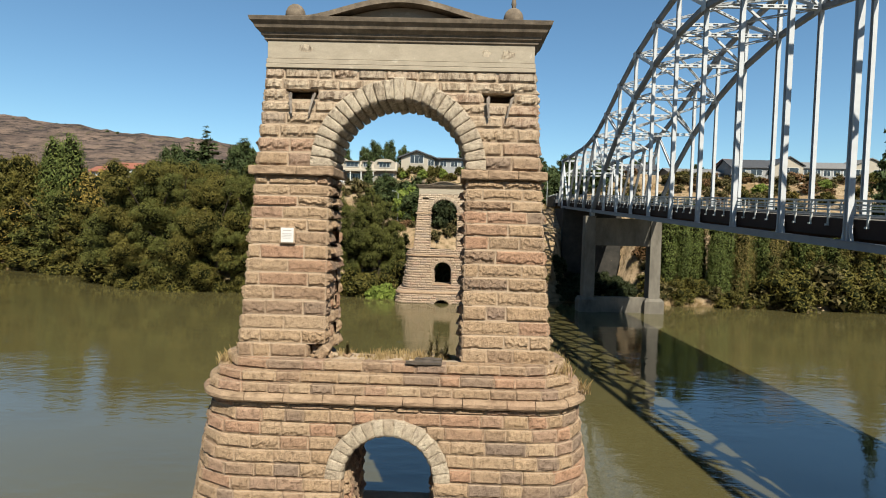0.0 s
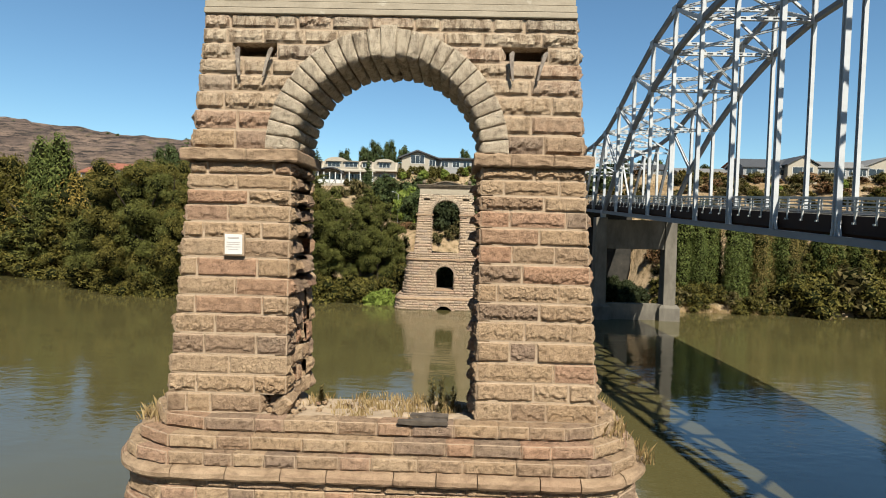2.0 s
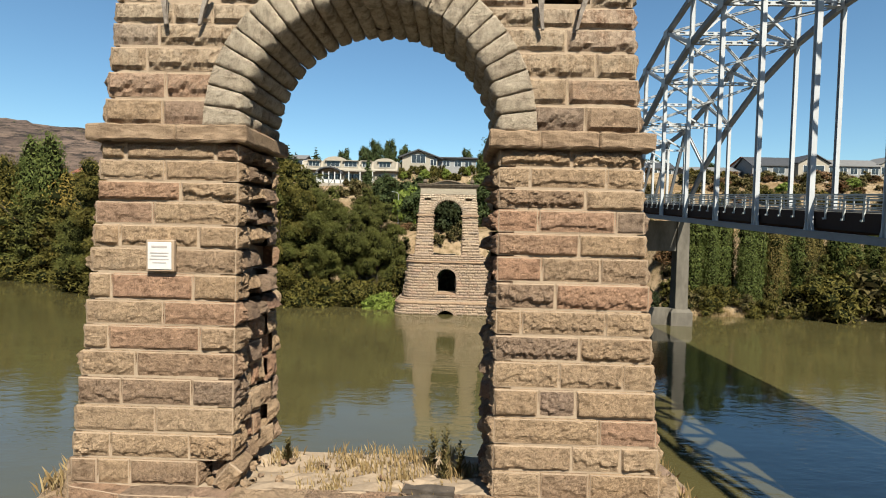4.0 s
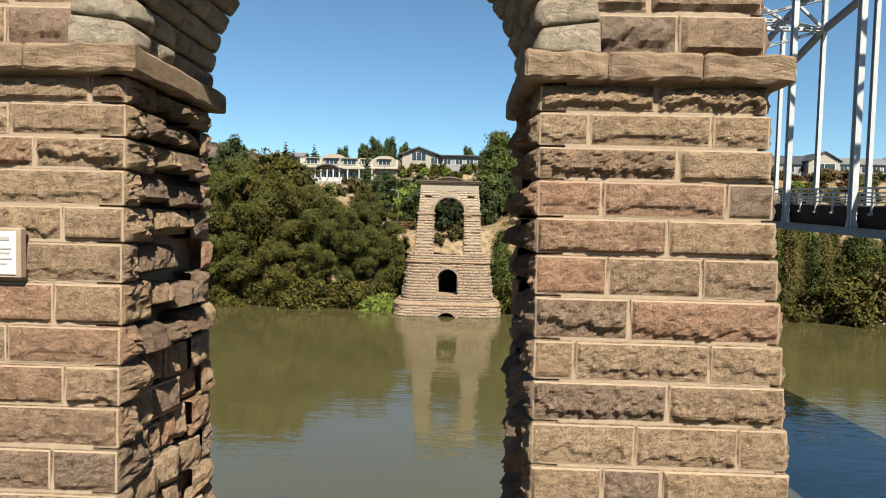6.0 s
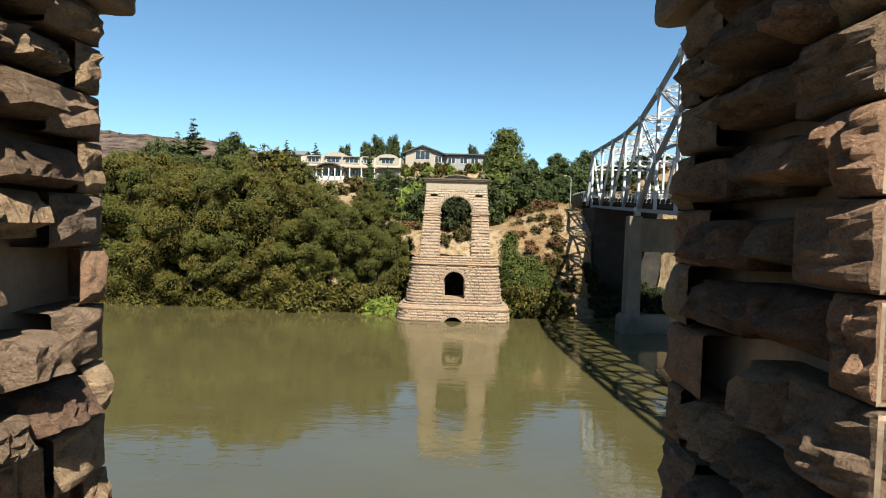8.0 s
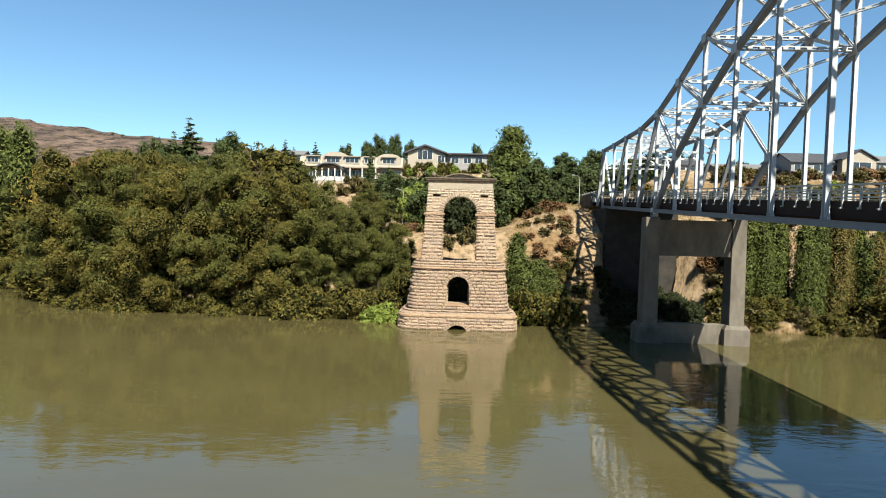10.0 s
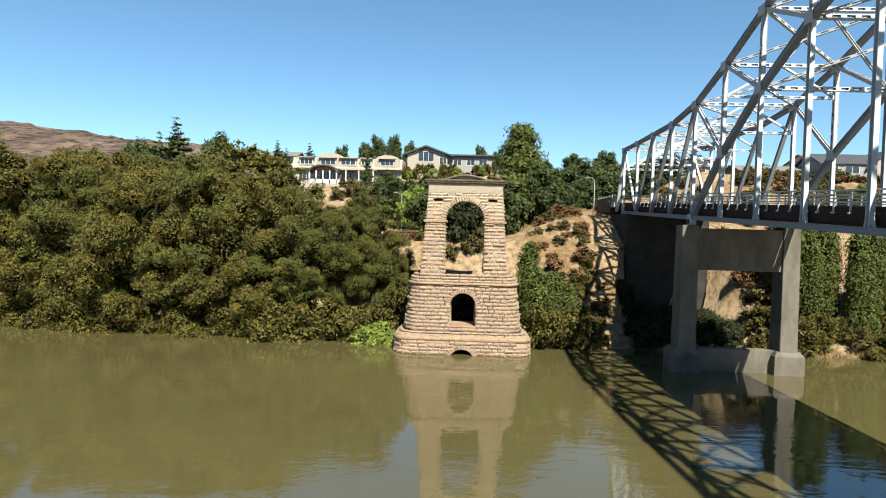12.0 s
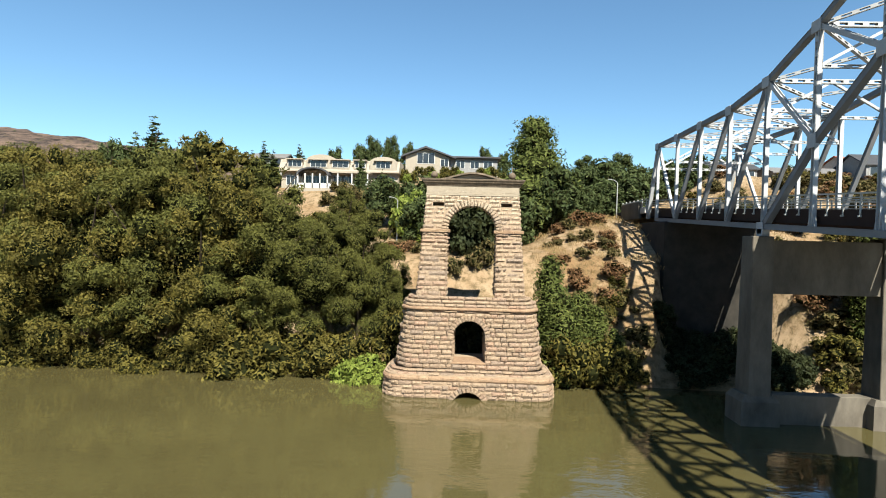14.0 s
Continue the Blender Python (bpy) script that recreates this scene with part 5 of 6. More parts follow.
pine_l += [(math.cos(a) * 4.2, math.sin(a) * 4.2, 2.5 + 7.5 * ((a * 0.618) % 1), 1.9, 0.5) for a in [2.4 * i for i in range(14)]]
pine = Plant("pine_tree", "tall dark green pine with layered branches", "tree", crown_mesh("pine", pine_l, 24000, 0.32, LEAF_POPLAR, 111, 0.3, 0.72), trunk_mesh(20, 0.4, 111, 4, 0.2), 20, "pines")
dark_trees = [Plant("shrub_tree", "dark green shady tree", "tree", crown_mesh("shade_tree", round_lumps(10, 4.2, 121 + i, 13), 3000, 0.48, LEAF_PINE, 121 + i), trunk_mesh(10, 0.3, 120 + i), 10, "shade trees") for i in range(2)]

# willow mass along the far left bank: x, distance behind the bank line, height, width
for i, (x, d, h, w) in enumerate([(-64, 4, 19, 1.1), (-58, 4, 25, 1.0), (-51, 4, 22.5, 1.0), (-43.5, 3, 22.2, 0.97), (-36.5, 3.5, 22.3, 0.97), (-30, 3, 21, 1.0), (-24, 3.5, 18.5, 0.95), (-17.5, 3.5, 15.5, 1.0), (-12.4, 4, 14.2, 0.85), (-9.6, 5, 10.5, 0.8), (-15, 9, 11, 0.8),
                                 (-60, 11, 17, 1.0), (-53, 11, 19.5, 1.0), (-46, 11, 20.5, 1.0), (-39, 11, 20, 1.0), (-32, 11, 18, 1.0), (-25.5, 11, 13, 1.0),
                                 (-70, 14, 15, 1.0), (-78, 8, 13, 1.2), (-87, 6, 16, 1.1), (-96, 5, 19, 1.1), (-106, 5, 22, 1.1), (-118, 6, 22, 1.1), (-132, 8, 17, 1.2), (-150, 9, 17, 1.2), (-170, 10, 18, 1.3), (-195, 11, 18, 1.3)]):
    (willows[i * 2 % 4 if x > -20 else i % 4] if i < 11 else far_willows[i % 2]).stand(x, bank_line(x) + d, h, w)
for i in range(36):
    x = -66 + 57 * (i + random.random() * 0.7) / 36
    bushes[i % 2].stand(x, bank_line(x) + random.uniform(-0.8, 1.4), random.uniform(3.0, 6.0), random.uniform(0.9, 1.3), sink=0.5)
for i in range(22):
    x = -205 + 140 * (i + random.random() * 0.7) / 22
    bushes[i % 2].stand(x, bank_line(x) + random.uniform(-0.5, 3), random.uniform(3.0, 7.0), random.uniform(1.0, 1.6), sink=0.5)
greens[0].stand(-11.2, 85.2, 4.6, 1.0, 20)
greens[0].stand(-8.6, 85.6, 3.6, 1.0, 140)
# beside and behind the far tower
for x, y, h, w in ((9.6, 86.4, 10.5, 0.62), (11.6, 87.2, 9.0, 0.62), (13.4, 87.6, 7.0, 0.7), (8.6, 87.6, 12.5, 0.5), (15.2, 87.2, 5.0, 0.8)):
    poplars[0].stand(x, y, h, 1.5 * w / 0.62, sink=0.4)
for x, y, h, w in ((10.3, 86.0, 6.5, 0.9), (13.0, 86.3, 5.4, 0.9), (15.5, 86.8, 3.5, 1.0), (-6.8, 88.4, 6.0, 0.8)):
    bushes[0].stand(x, y, h, w)
pine.stand(10.0, 117, 20.6, 1.22, 40, z=13.6)
for x, y, top, w in ((15.0, 117, 26.0, 1.0), (17.6, 118, 24.2, 1.0), (12.4, 115, 25.5, 0.9), (7.2, 115.5, 24.5, 0.9), (19.6, 119, 22.6, 0.9)):
    dark_trees[0].reach(x, y, top, w)
for x, y, h in ((6.0, 110, 9.0), (1.5, 108, 8.0), (-3.0, 109, 8.5), (-7.5, 117, 8), (-9.5, 133, 10.5), (-14.6, 136, 9), (-18.5, 146, 8), (13, 113, 9)):
    dark_trees[0 if x > 0 else 1].stand(x, y, h)
greens[0].stand(-10.6, 128.5, 8.5, 0.7)
conifers[0].stand(-24.8, 156, 13.0, 0.7, z=23.0)
conifers[1].stand(-19.0, 150, 8.5, 1.1)
for i in range(34):
    x = random.uniform(-34, 2)
    y = random.uniform(128, 161)
    (olives[i % 2] if i % 3 else bushes[i % 2]).stand(x, y, random.uniform(1.6, 4.2), 1.0)
# the terrace's skyline
for x, y, top, w in ((-27, 186, 42.5, 0.6), (-22, 187, 42.8, 0.6), (-31, 187, 40.5, 0.6), (-38, 188, 39.5, 0.6), (-17, 186, 41, 0.6), (4, 188, 40.5, 0.6), (9.5, 187, 39, 0.6)):
    dark_trees[int(top) % 2].reach(x, y, top, w)
for x, y, h, w in ((-24.5, 181, 8.5, 0.5), (-22.6, 181, 9.5, 0.5), (-20.8, 181, 8.0, 0.5), (-28, 186, 8.0, 1.3), (14.0, 177, 6.5, 0.8), (8.0, 185, 5, 1.0), (-100, 180, 9, 1.2)):
    conifers[0 if h > 8 else 1].stand(x, y, h, w)
for x, y, top, w in ((-82, 172, 44.8, 2.0), (-86.5, 172, 40.4, 1.9), (-53, 172, 38.7, 1.8), (-50.5, 172, 36.5, 1.9), (-45, 176, 38.6, 1.7), (-56, 172, 36.2, 1.9)):
    conifers[0].reach(x, y, top, w)
for i in range(26):
    x = -120 + 9.5 * i + random.uniform(-3, 3)
    if -50 < x < 8:
        continue
    dark_trees[i % 2].stand(x, random.uniform(165, 190), random.uniform(4, 7.5), 1.1)
for x, y, h in ((30, 140, 9), (36, 146, 8), (42, 150, 7.5), (25, 136, 10), (48, 152, 6.5), (21, 132, 9), (27.5, 131, 8.5), (23, 128, 6.5)):
    dark_trees[int(x) % 2].stand(x, y, h, 1.2)
# lone trees along the hill's ridge
for x, h in ((-718, 9), (-706, 10), (-640, 8), (-628, 10), (-610, 9), (-565, 8), (-800, 10), (-520, 8), (-480, 9), (-850, 9)):
    dark_trees[0].stand(x, 1010, h + 5, 0.7, z=curve(x, (-900, 178), (-750, 168), (-628, 153), (-540, 147), (-468, 142), (-400, 132)) - 3)
# the left reach
for x, y, h, w in ((-97.4, 121, 32.6, 0.8), (-95.3, 122, 31.2, 0.8), (-93.1, 121, 33.4, 0.8), (-99.6, 122, 28.5, 0.8)):
    poplars[0].reach(x, y, h, w)
for x, y, top in ((-112, 124, 29), (-120, 126, 30), (-130, 130, 30), (-106, 124, 29.5), (-102, 123, 27.5), (-145, 136, 31), (-84, 124, 19)):
    far_willows[int(top) % 2].reach(x, y, top, 0.75)
for x, y, top in ((-90, 172, 37.5), (-94, 173, 36.5), (-69, 172, 39.8), (-71.5, 173, 38.5), (-84, 164, 32), (-76, 160, 32), (-66, 165, 33.5), (-98, 146, 25.6), (-94, 146, 26)):
    dark_trees[int(top) % 2].reach(x, y, top, 0.72)
for x, y, h, w in ((-92.4, 127, 27.5, 0.9), (-89.5, 126, 24.5, 0.9), (-88, 124, 21, 1.0), (-103.5, 121, 19, 1.0)):
    golds[0].reach(x, y, h, w)
# right bank behind the bridge
for i in range(40):
    x = 41.0 + 1.05 * i + random.uniform(-0.5, 0.5)
    (reeds[0] if i % 3 == 1 else poplars[i % 2]).stand(x, bank_line(x) + random.uniform(3.0, 7.5), random.uniform(11, 16.0) * (1 if x < 66 else 0.85), random.uniform(0.75, 1.15))
for i in range(34):
    x = 38 + 1.9 * i + random.uniform(-0.6, 0.6)
    (olives[i % 2] if i % 5 == 1 else bushes[i % 2]).stand(x, bank_line(x) + random.uniform(0.6, 3.0), random.uniform(2.0, 4.0) * (1 if x < 60 else 2.0), 1.1, sink=0.3)
for x, h in ((62, 11), (67, 12), (72, 11), (77, 13), (84, 12), (92, 13), (101, 13), (112, 14)):
    far_willows[int(x) % 2].stand(x, bank_line(x) + 5, h, 0.9)
conifers[0].stand(82.5, 90, 34, 0.75)
golds[0].stand(74, 86, 6, 1.0)
golds[0].stand(41, 121, 5, 0.8)
golds[0].stand(62, 142, 4, 0.9)
golds[0].stand(69, 144, 3, 1.0)
for i in range(140):
    x, y = random.uniform(37.5, 125), random.uniform(112, 150)
    (golds[0] if i % 17 == 3 else rusts[0] if i % 7 == 5 else greens[0] if i % 11 == 4 else olives[i % 2] if i % 3 else bushes[i % 2]).stand(x, y, random.uniform(1.2, 3.4), 1.2)
for i in range(40):
    x, y = random.uniform(12, 40), random.uniform(88, 132)
    if 18.5 < x < XF + 2:
        continue
    olives[i % 2].stand(x, y, random.uniform(0.6, 1.7), 1.2)


# rusty scrub beside the far tower, dark shrubs added to deepen the bridge's shade, hedges before the houses
for i in range(26):
    x, y = random.uniform(10, 25), random.uniform(88, 113)
    if 97 < y < 102 or x > 19:
        continue
    (rusts[0] if i % 4 else olives[0]).stand(x, y, random.uniform(0.9, 2.4), 1.3, sink=0.1)
for i in range(30):
    x, y = random.uniform(-12, 6), random.uniform(99, 108)
    (rusts[0] if i % 2 else olives[1]).stand(x, y, random.uniform(0.6, 1.6), 1.2, sink=0.1)
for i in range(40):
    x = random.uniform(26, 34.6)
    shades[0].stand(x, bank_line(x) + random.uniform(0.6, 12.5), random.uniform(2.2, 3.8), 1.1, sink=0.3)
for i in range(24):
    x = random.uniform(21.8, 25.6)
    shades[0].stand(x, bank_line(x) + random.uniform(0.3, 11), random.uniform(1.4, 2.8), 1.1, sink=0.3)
far_willows[0].reach(-72, 118, 26.8, 0.9)
far_willows[1].reach(-66, 114, 24.5, 0.8)
for i, (x, y, top) in enumerate(((-59.5, 97, 25.6), (-53.0, 97.5, 26.6), (-47.0, 97, 26.2))):
    willows[i].reach(x, y, top, 0.8)
for i in range(34):
    x, y = random.uniform(8.5, 23), random.uniform(88.5, 114)
    if 97.5 < y < 101 or x > 19:
        continue
    (olives[0] if i % 4 == 0 else rusts[0]).stand(x, y, random.uniform(0.5, 1.3), 1.5, sink=0.1)
for x, y, h in ((2.3, 97.2, 3.0), (-1.9, 96.2, 2.4), (0.4, 96.8, 2.2)):
    olives[1].stand(x, y, h, 0.8, sink=0.2)
# dark shrubs added behind the far tower so that its openings read black
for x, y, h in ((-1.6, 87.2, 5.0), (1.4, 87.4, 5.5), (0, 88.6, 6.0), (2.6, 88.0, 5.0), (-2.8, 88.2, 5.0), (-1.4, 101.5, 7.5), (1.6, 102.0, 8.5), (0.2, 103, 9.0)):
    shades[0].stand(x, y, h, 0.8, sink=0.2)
for i in range(12):
    x = random.uniform(36, 46)
    (rusts[0] if i % 2 else olives[0]).stand(x, bank_line(x) + random.uniform(5, 16), random.uniform(1.2, 3.0), 1.2)
for i in range(22):
    x = -18 + 1.3 * i
    (greens[0] if i % 5 == 2 else bushes[i % 2]).stand(x, random.uniform(168.5, 171.5), random.uniform(1.8, 3.4), 0.9)
for i in range(26):
    x = 66 + 2.6 * i + random.uniform(-1, 1)
    (rusts[0] if i % 3 == 0 else olives[i % 2]).stand(x, random.uniform(143, 147.5), random.uniform(1.2, 2.8), 1.3)


for i in range(46):
    x = random.uniform(11, 40)
    y = bank_line(x) + random.uniform(0.5, 9)
    if 18.5 < x < 37:
        continue
    (olives[i % 2] if i % 3 else bushes[i % 2]).stand(x, y, random.uniform(1.4, 3.6) * (0.8 if y > bank_line(x) + 6 else 1), 1.1, sink=0.2)


def tufts(name, label, spots, mat, seed, h, blades, category="grass"):
    """Grass blades at (x, y, z, radius) spots, as one object."""
    rng = np.random.default_rng(seed)
    vs, fs = [], []
    for x, y, z, r in spots:
        for _ in range(blades):
            a, q = rng.uniform(0, 6.28), r * math.sqrt(rng.random())
            px, py = x + math.cos(a) * q, y + math.sin(a) * q
            hh = h * rng.uniform(0.4, 1.2)
            b, lean = rng.uniform(0, 6.28), hh * rng.uniform(0.1, 0.6)
            ca, sa, w = math.cos(b), math.sin(b), 0.012 + 0.006 * rng.random()
            o = len(vs)
            vs += [(px - sa * w, py + ca * w, z - 0.03), (px + sa * w, py - ca * w, z - 0.03), (px + ca * lean * 0.4 + sa * w * 0.6, py + sa * lean * 0.4 - ca * w * 0.6, z + hh * 0.6), (px + ca * lean, py + sa * lean, z + hh)]
            fs += [(o, o + 1, o + 2), (o, o + 2, o + 3)]
    return tagged(new(name, mesh_of(name, vs, fs, mat)), label, category, kind="stuff")


rnd = random.Random(3)
spots = [(rnd.uniform(-2.2, 2.1), rnd.uniform(0.4, 2.2), 9.03, 0.24) for _ in range(64)]
spots += [(rnd.uniform(-1.8, 2.0), rnd.uniform(-0.5, 0.4), 9.24, 0.15) for _ in range(16)]
tufts("dry_grass", "dry straw-coloured grass on the tower's base", spots, LEAF_DRY, 5, 0.20, 22)
spots = [(s * rnd.uniform(5.3, 6.0), rnd.uniform(-0.4, 2.2), 9.0, 0.2) for s in (-1, 1) for _ in range(14)] + [(6.5, -0.2, 8.42, 0.2), (6.45, 0.3, 8.42, 0.2)]
tufts("dry_grass", "dry grass on the tower's shoulders", spots, LEAF_DRY, 6, 0.38, 22)


def weed(x, y, z, h, seed):
    """A tall dark dried weed with short side twigs."""
    r = random.Random(seed)
    e = thing("dried_weed", "tall dark dried weed on the tower base", "weed", x, y, z, group="dried weeds")
    for s in range(3):
        bm = bmesh.new()
        lean, a0 = r.uniform(0.02, 0.2), r.uniform(0, 6.28)
        hh = h * r.uniform(0.7, 1.0)
        for i in range(46):
            f = i / 45
            c = Vector((math.cos(a0) * lean * hh * f, math.sin(a0) * lean * hh * f, hh * f))
            a = r.uniform(0, 6.28)
            l = 0.16 * (1.1 - f * 0.7) * r.uniform(0.5, 1.2)
            tip = c + Vector((math.cos(a) * l, math.sin(a) * l, l * 0.9))
            side = Vector((-math.sin(a), math.cos(a), 0)) * 0.022
            bm.faces.new([bm.verts.new(p) for p in (c, (c + tip) / 2 + side, tip, (c + tip) / 2 - side)])
        prism(bm, [(-0.012, -0.012), (0.012, -0.012), (0.012, 0.012), (-0.012, 0.012)], -0.05, 0.02, "z")
        top = Vector((math.cos(a0) * lean * hh, math.sin(a0) * lean * hh, hh))
        q = [bm.verts.new(p) for p in ((-0.012, 0, 0), (0.012, 0, 0), tuple(top))]
        bm.faces.new(q)
        q = [bm.verts.new(p) for p in ((0, -0.012, 0), (0, 0.012, 0), tuple(top))]
        bm.faces.new(q)
        part("stem", from_bm("stem", bm, LEAF_OLIVE), e)
    return e


weed(1.45, 0.9, 9.02, 1.25, 1)
weed(1.15, 1.5, 9.02, 0.85, 2)
weed(1.75, 1.2, 9.02, 0.7, 3)
weed(-1.9, 1.6, 9.02, 0.6, 4)
spots = []
for _ in range(900):
    x, y = rnd.uniform(8, 40), rnd.uniform(87, 135)
    spots.append((x, y, ground_height(x, y), 0.7))
for _ in range(700):
    x, y = rnd.uniform(40, 125), rnd.uniform(105, 150)
    spots.append((x, y, ground_height(x, y), 0.9))
for _ in range(260):
    x = rnd.uniform(37, 62)
    y = bank_line(x) + rnd.uniform(0.3, 1.6)
    spots.append((x, y, ground_height(x, y) + 0.2, 0.6))
tufts("bank_grass", "dry grass scattered over the far bank", spots, LEAF_DRY, 9, 0.7, 12)

# ---- fittings of the near tower ----
for s in (-1, 1):
    for dx in (-0.33, 0.36):
        bm = bmesh.new()
        x = s * 3.28 + dx
        lean = 0.07 if dx > 0 else -0.04
        prism(bm, [(x - 0.03 + lean, 18.14), (x + 0.05 + lean, 18.22), (x + 0.10 + lean, 18.18), (x + 0.03, 17.80), (x + 0.03 - lean, 17.52), (x - 0.03 - lean, 17.50), (x - 0.035, 17.82)], -0.28, -0.22)
        bmesh.ops.bevel(bm, geom=bm.edges[:], offset=0.012, segments=1, affect="EDGES")
        tagged(part("iron_strap", from_bm("iron_strap", bm, IRON)), "rusted iron strap hanging below the wall slot", "iron strap", "iron straps")
sign = thing("plaque", "white notice plaque fixed to the stone leg", "sign", -3.62, -0.37, 13.47, rz=0)
part("plate", from_bm("plate", boxes((-0.21, 0.21, -0.02, 0.02, -0.24, 0.24), bevel=0.006), PLAQUE), sign)
part("surround", from_bm("surround", boxes((-0.25, 0.25, -0.005, 0.10, -0.28, 0.28), bevel=0.015), MARGIN), sign, "cement surround")
for z, w in ((0.16, 0.28), (0.05, 0.33), (0.0, 0.30), (-0.06, 0.34), (-0.12, 0.24)):
    part("text_line", from_bm("text_line", boxes((-w / 2, w / 2, -0.026, -0.022, z - (0.018 if z > 0.1 else 0.008), z + (0.018 if z > 0.1 else 0.008))), INK), sign)
for x, y, l, turn in ((1.05, -0.75, 1.15, 2), (1.2, -0.35, 0.9, -4)):
    bm = boxes((-l / 2, l / 2, -0.11, 0.11, -0.06, 0.04))
    bmesh.ops.subdivide_edges(bm, edges=bm.edges[:], cuts=4, use_grid_fill=True)
    for v in bm.verts:
        v.co += Vector((noise.noise(v.co * 6), noise.noise(v.co * 6 + Vector((5, 0, 0))), noise.noise(v.co * 6 + Vector((0, 7, 0))))) * 0.04
    tagged(part("timber_beam", from_bm("timber_beam", bm, WOOD_GREY), m=pose(x, y, 9.42, 0, 0, turn)), "weathered dark timber left on the tower base", "timber", "timbers")
rnd = random.Random(12)
for i in range(22):
    x, y, s = rnd.uniform(-2.6, 2.2), rnd.uniform(-0.6, 1.8), rnd.uniform(0.07, 0.17)
    if i < 5:
        x, y, s = -2.75 + 0.16 * i, -0.25 + 0.2 * (i % 2), 0.14
    part_me = near_lib["face", 0.4, i % 8][0]
    tagged(part("loose_stone", part_me, m=pose(x, y, base_top(x, y) + 0.03 + s * 0.3, rnd.uniform(-20, 20), rnd.uniform(-20, 20), rnd.uniform(0, 360)) @ Matrix.Diagonal((s / 0.4, s / 0.42, s / 0.36 * 0.7, 1))), "loose broken stone on the tower base", "stone", "loose stones")


slab = near_lib["face", 0.4, 3][0]
tagged(part("loose_stone", slab, m=pose(-2.42, -0.05, 9.52, 0, 38, 4) @ Matrix.Diagonal((0.75, 1.6, 1.5, 1))), "pale broken stone slab leaning at the tower's foot", "stone", "loose stones")


# ---- buildings on the terrace ----
def window(parent, x, z, w, h, y, panes=2):
    f = part("window", from_bm("window", boxes((x - w / 2 - 0.08, x + w / 2 + 0.08, y - 0.07, y - 0.02, z - h / 2 - 0.08, z + h / 2 + 0.08)), TRIM_WHITE), parent)
    for i in range(panes):
        a = x - w / 2 + w * i / panes
        part("pane", from_bm("pane", boxes((a + 0.05, a + w / panes - 0.05, y - 0.085, y - 0.072, z - h / 2, z + h / 2)), GLASS), f)


def gable_roof(w, d, z, rise, over, mat, along_x=True):
    bm = bmesh.new()
    if along_x:
        pts = [(-d / 2 - over, z - 0.12), (0, z + rise), (d / 2 + over, z - 0.12), (d / 2 + over, z + 0.12), (0, z + rise + 0.25), (-d / 2 - over, z + 0.12)]
        prism(bm, pts, -w / 2 - over, w / 2 + over, "x")
    else:
        pts = [(-w / 2 - over, z - 0.12), (0, z + rise), (w / 2 + over, z - 0.12), (w / 2 + over, z + 0.12), (0, z + rise + 0.25), (-w / 2 - over, z + 0.12)]
        prism(bm, pts, -d / 2 - over, d / 2 + over)
    return from_bm("roof", bm, mat)


def house(x, y, z, w, d, h, rise, wall, roof, label, rz=0, along_x=True, wins=3):
    e = thing("house", label, "house", x, y, z, group="terrace houses", rz=rz)
    bm = boxes((-w / 2, w / 2, -d / 2, d / 2, -3, h))
    if along_x:
        prism(bm, [(-d / 2, h), (d / 2, h), (0, h + rise)], -w / 2, w / 2, "x")
    else:
        prism(bm, [(-w / 2, h), (w / 2, h), (0, h + rise)], -d / 2, d / 2)
    part("wall", from_bm("wall", bm, wall), e)
    part("roof", gable_roof(w, d, h, rise, 0.5, roof, along_x), e)
    for i in range(wins):
        window(e, -w / 2 + w * (i + 0.5) / wins, h * 0.52, w / wins * 0.68, h * 0.56, -d / 2)
    return e


# the large cream building with arched dormers
A = thing("apartment_building", "large cream stucco building with arched gables and terrace", "building", -31.8, 166, 26.4)
W2 = 14.4
part("wall", from_bm("wall", boxes((-W2, W2, 0, 12, -5, 6.4)), STUCCO), A)
bm = bmesh.new()
prism(bm, [(-1.4, 3.7), (-1.4, 4.0), (0.4, 6.7), (11, 6.9), (12.5, 4.0), (12.5, 3.7)], -W2 - 0.3, W2 + 0.3, "x")
part("roof", from_bm("roof", bm, STUCCO), A, "cream sloping upper storey")
for x, w, top in ((-4.4, 7.4, 7.9), (10.8, 6.6, 7.6)):
    bm = bmesh.new()
    pts = [(x - w / 2, 3.8), (x + w / 2, 3.8)] + [(x + w / 2 * math.cos(a), 6.2 + (top - 6.2) * math.sin(a)) for a in np.linspace(0, math.pi, 15)]
    prism(bm, pts, -1.2, 8)
    part("gable", from_bm("gable", bm, STUCCO), A, "rounded stucco gable")
for x, w in ((-10.8, 3.2), (-5.0, 3.8), (0.4, 3.8), (5.2, 2.4), (10.8, 3.4)):
    part("dormer", from_bm("dormer", boxes((x - w / 2 - 0.35, x + w / 2 + 0.35, -1.25, 0.9, 4.5, 6.75)), STUCCO), A)
    window(A, x, 5.6, w, 1.4, -1.26, 3)
    part("awning", from_bm("awning", boxes((x - w / 2 - 0.5, x + w / 2 + 0.5, -2.0, -1.2, 6.5, 6.72)), STUCCO), A, "shallow window hood")
bm = bmesh.new()
pts = [(-5.8 + 4.0 * math.cos(a), 2.6 + 2.0 * math.sin(a)) for a in np.linspace(0, math.pi, 15)]
inner = [(-5.8 + 3.6 * math.cos(a), 2.5 + 1.75 * math.sin(a)) for a in np.linspace(math.pi, 0, 15)]
prism(bm, pts + inner, -3.6, 0)
part("porch_roof", from_bm("porch_roof", bm, ROOF_DARK), A, "dark arched porch roof")
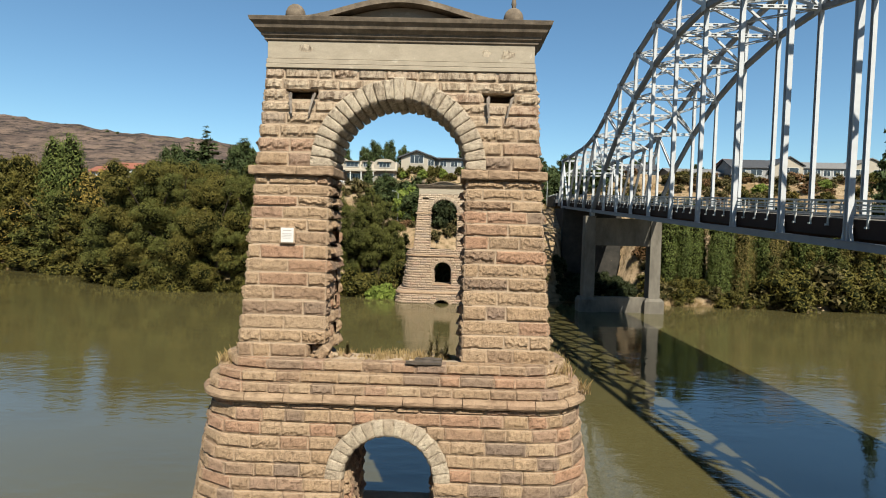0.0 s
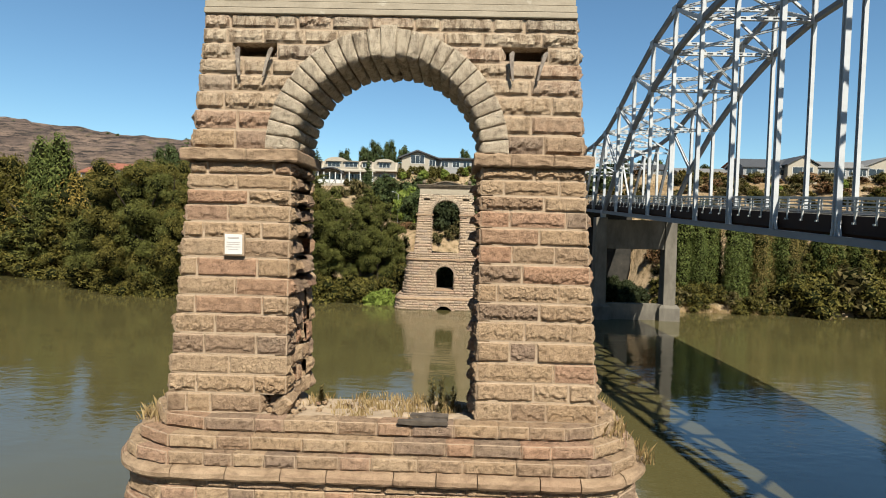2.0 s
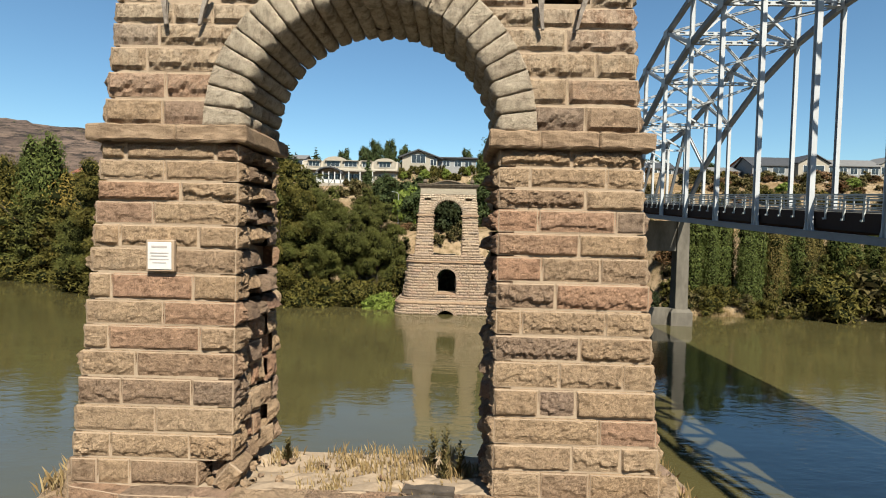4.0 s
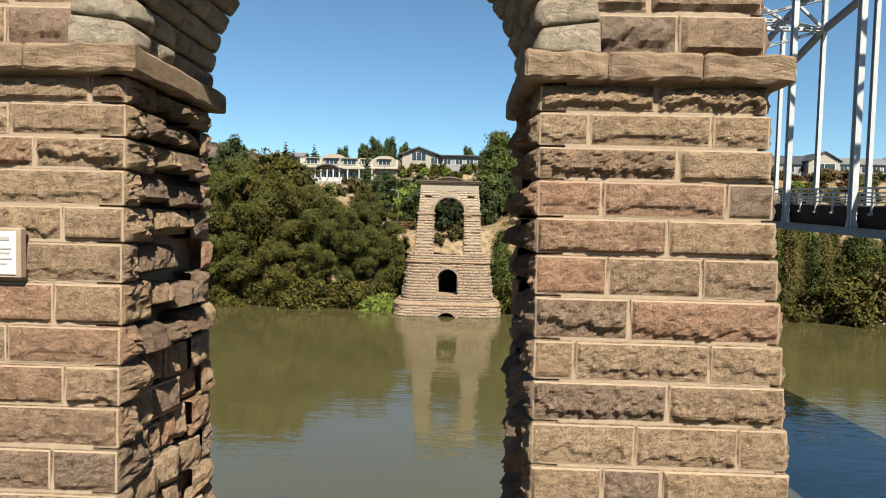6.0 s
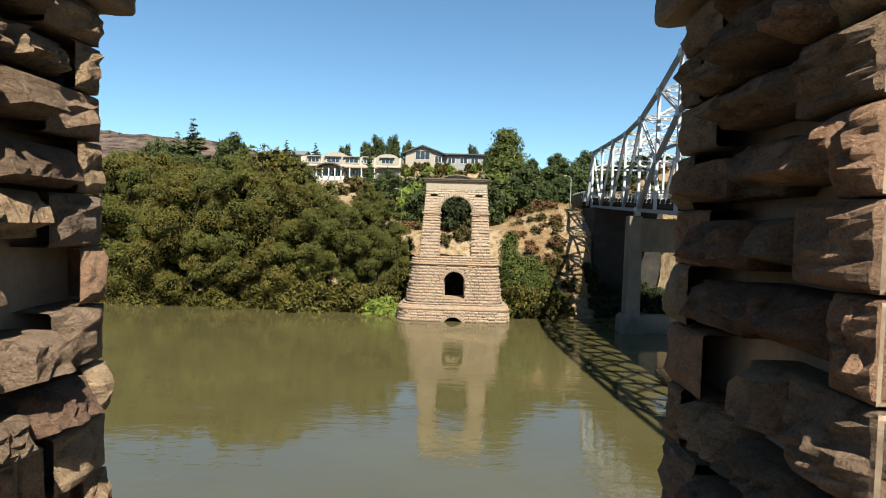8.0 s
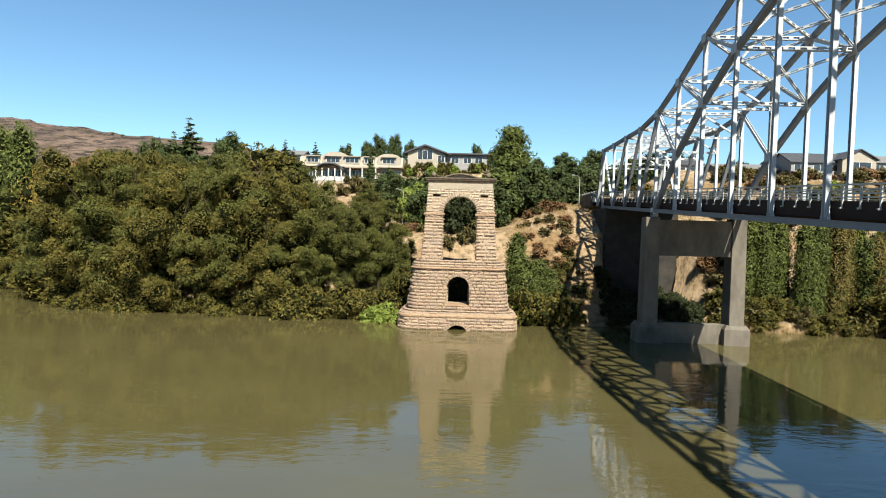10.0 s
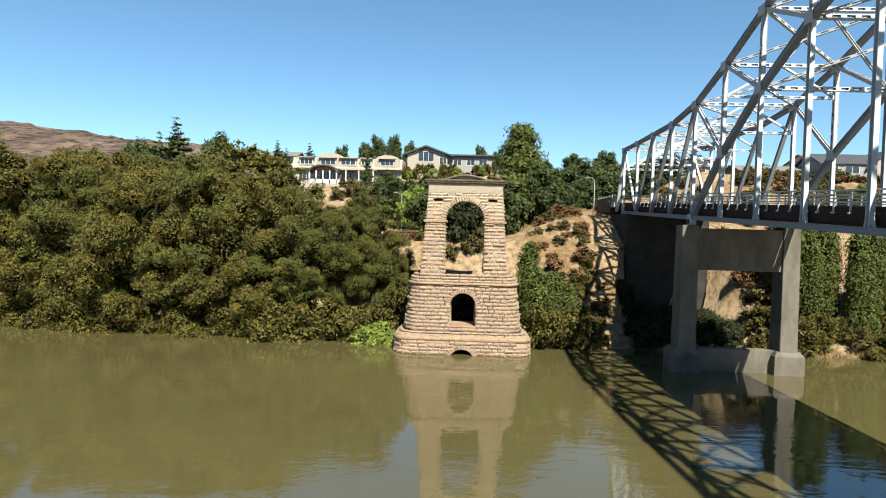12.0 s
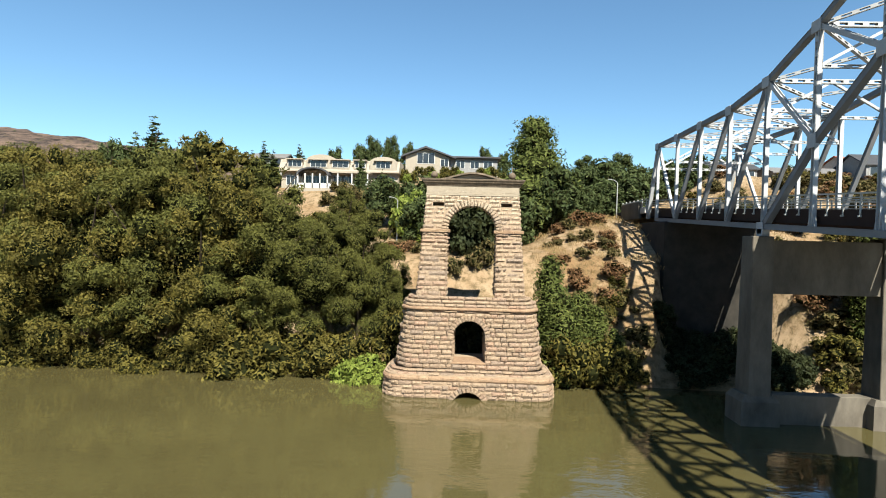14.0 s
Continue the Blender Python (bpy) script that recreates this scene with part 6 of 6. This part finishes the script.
for x in (-9.4, -7.6, -5.8, -4.0, -2.2):
    part("porch_post", from_bm("porch_post", boxes((x - 0.14, x + 0.14, -3.5, -3.2, -0.5, 3.0)), TRIM_WHITE), A)
part("balustrade", from_bm("balustrade", boxes((-9.6, 8, -3.5, -3.35, -0.4, 0.7)), TRIM_WHITE), A)
part("terrace_wall", from_bm("terrace_wall", boxes((-12, 9, -3.5, 0, -5, -0.4)), STUCCO), A)
for x, w in ((-11.6, 3.0), (-5.8, 5.6), (0.8, 4.6), (5.2, 2.6), (9.6, 1.8), (12.6, 1.8)):
    window(A, x, 1.6, w, 2.2, 0, max(2, round(w)))
part("lean_to", from_bm("lean_to", boxes((-1.4, 8, -3.2, 0, 3.3, 3.6)), STUCCO), A, "flat verandah roof")
for x in (0.2, 3.6, 7.4):
    part("porch_post", from_bm("porch_post", boxes((x - 0.14, x + 0.14, -3.1, -2.85, -0.5, 3.3)), TRIM_WHITE), A)

C = thing("house", "white house with low dark gable roof on the terrace", "house", -11.0, 174, 32.0, group="terrace houses")
bm = boxes((-5.6, 5.6, 0, 9, -4, 3.6))
prism(bm, [(-5.6, 3.6), (5.6, 3.6), (-0.4, 5.6)], 0, 9)
part("wall", from_bm("wall", bm, STUCCO), C)
bm = bmesh.new()
prism(bm, [(-6.6, 3.3), (-0.4, 5.7), (7.4, 3.0), (7.4, 3.35), (-0.4, 6.15), (-6.6, 3.7)], -1.0, 9.5)
part("roof", from_bm("roof", bm, ROOF_DARK), C, "low dark overhanging roof")
window(C, -0.4, 3.1, 4.4, 2.6, 0, 3)
window(C, 4.4, 2.0, 2.0, 1.8, 0, 2)
D = thing("house", "long white house wing with flat dark roof", "house", 1.0, 175, 32.2, group="terrace houses")
part("wall", from_bm("wall", boxes((-6.5, 6.0, 0, 8, -4, 3.2)), STUCCO_GREY), D)
part("roof", from_bm("roof", boxes((-7.2, 6.8, -1.0, 8.5, 3.2, 3.65), bevel=0.05), ROOF_DARK), D, "flat dark roof")
for x in (-3.5, 0.2, 3.6):
    window(D, x, 1.6, 2.2, 1.7, 0, 2)
part("aerial", from_bm("aerial", boxes((1.2, 1.26, 4, 4.06, 3.6, 6.4)), GALV), D)

house(87.5, 152, 29.3, 14, 10, 2.7, 2.6, STUCCO_GREY, ROOF_DARK, "grey gabled house with dark roof on the terrace", 0, True, 3)
house(95.5, 150, 29.6, 8, 10, 3.0, 2.4, STUCCO, ROOF_DARK, "pale gable-fronted house with dark roof", 0, False, 1)
house(108, 153, 29.6, 14, 10, 2.8, 2.0, STUCCO_GREY, ROOF_GREY, "grey house with grey roof and wide windows", 0, True, 5)
house(121, 154, 29.8, 12, 10, 3.2, 2.6, STUCCO, ROOF_GREY, "cream gable-fronted house with grey roof", 0, False, 2)
house(72, 156, 28.0, 15, 9, 2.6, 1.4, STUCCO_GREY, ROOF_GREY, "low grey house with grey roof on the terrace", 0, True, 4)
house(56, 158, 28.4, 12, 9, 3.0, 1.8, STUCCO_GREY, ROOF_DARK, "low grey house with dark roof on the terrace", 0, True, 3)
house(140, 156, 29.8, 14, 10, 3.2, 2.4, STUCCO, ROOF_DARK, "cream house with dark roof on the terrace", 0, True, 4)
house(93, 172, 32, 9, 8, 2.6, 2.4, STUCCO_WHITE, ROOF_RED, "white house with red tiled roof behind", 20, True, 2)
house(-95.6, 152, 24.5, 6.5, 7, 3.0, 1.8, STUCCO_WHITE, ROOF_RED, "white house with red tiled roof among trees", 8, True, 3)
house(-102, 150, 23.6, 5, 7, 2.8, 1.6, STUCCO_WHITE, ROOF_RED, "small white house with red roof among trees", -10, True, 2)
house(-91, 138, 19.6, 8, 8, 3.2, 1.7, STUCCO_WHITE, ROOF_GREY, "white house with grey roof among trees", 5, True, 3)
house(-52, 176, 31.5, 9, 8, 2.6, 1.4, STUCCO_WHITE, ROOF_GREY, "small pale house on the skyline", 0, True, 2)


def street_lamp(x, y, z, h, side):
    e = thing("street_lamp", "galvanised street lamp with curved arm", "street lamp", x, y, z, group="street lamps")
    bm = bmesh.new()
    lathe(bm, [(0.11, -1.0), (0.10, 0.5), (0.07, h - 0.8), (0.06, h - 0.6)], 8)
    part("pole", from_bm("pole", bm, GALV, True), e)
    bm = bmesh.new()
    prev = None
    for i in range(8):
        a = math.pi / 2 * i / 7
        c = Vector((side * 1.3 * (1 - math.cos(a)), 0, h - 0.7 + 0.7 * math.sin(a)))
        ring = [bm.verts.new(c + Vector((0.05 * math.cos(q), 0.05 * math.sin(q), 0.03 * math.cos(q)))) for q in (0, 1.57, 3.14, 4.71)]
        if prev:
            for j in range(4):
                bm.faces.new((prev[j], prev[(j + 1) % 4], ring[(j + 1) % 4], ring[j]))
        prev = ring
    part("arm", from_bm("arm", bm, GALV, True), e)
    part("lamp_head", from_bm("lamp_head", boxes((side * 1.3 - 0.3, side * 1.3 + 0.3, -0.12, 0.12, h - 0.06, h + 0.08), bevel=0.03), GALV), e)


street_lamp(-12.7, 127, 12.8, 9.0, -1)
street_lamp(24.6, 124, 19.8, 5.6, -1)

# unseen willows added on the near bank behind the walk to block sky light
for i in range(13):
    x = -140 + 23 * i + random.uniform(-3, 3)
    if XN - 8 < x < XF + 8:
        continue
    far_willows[i % 2].stand(x, -52 + random.uniform(-6, 3), random.uniform(20, 25), 1.5)
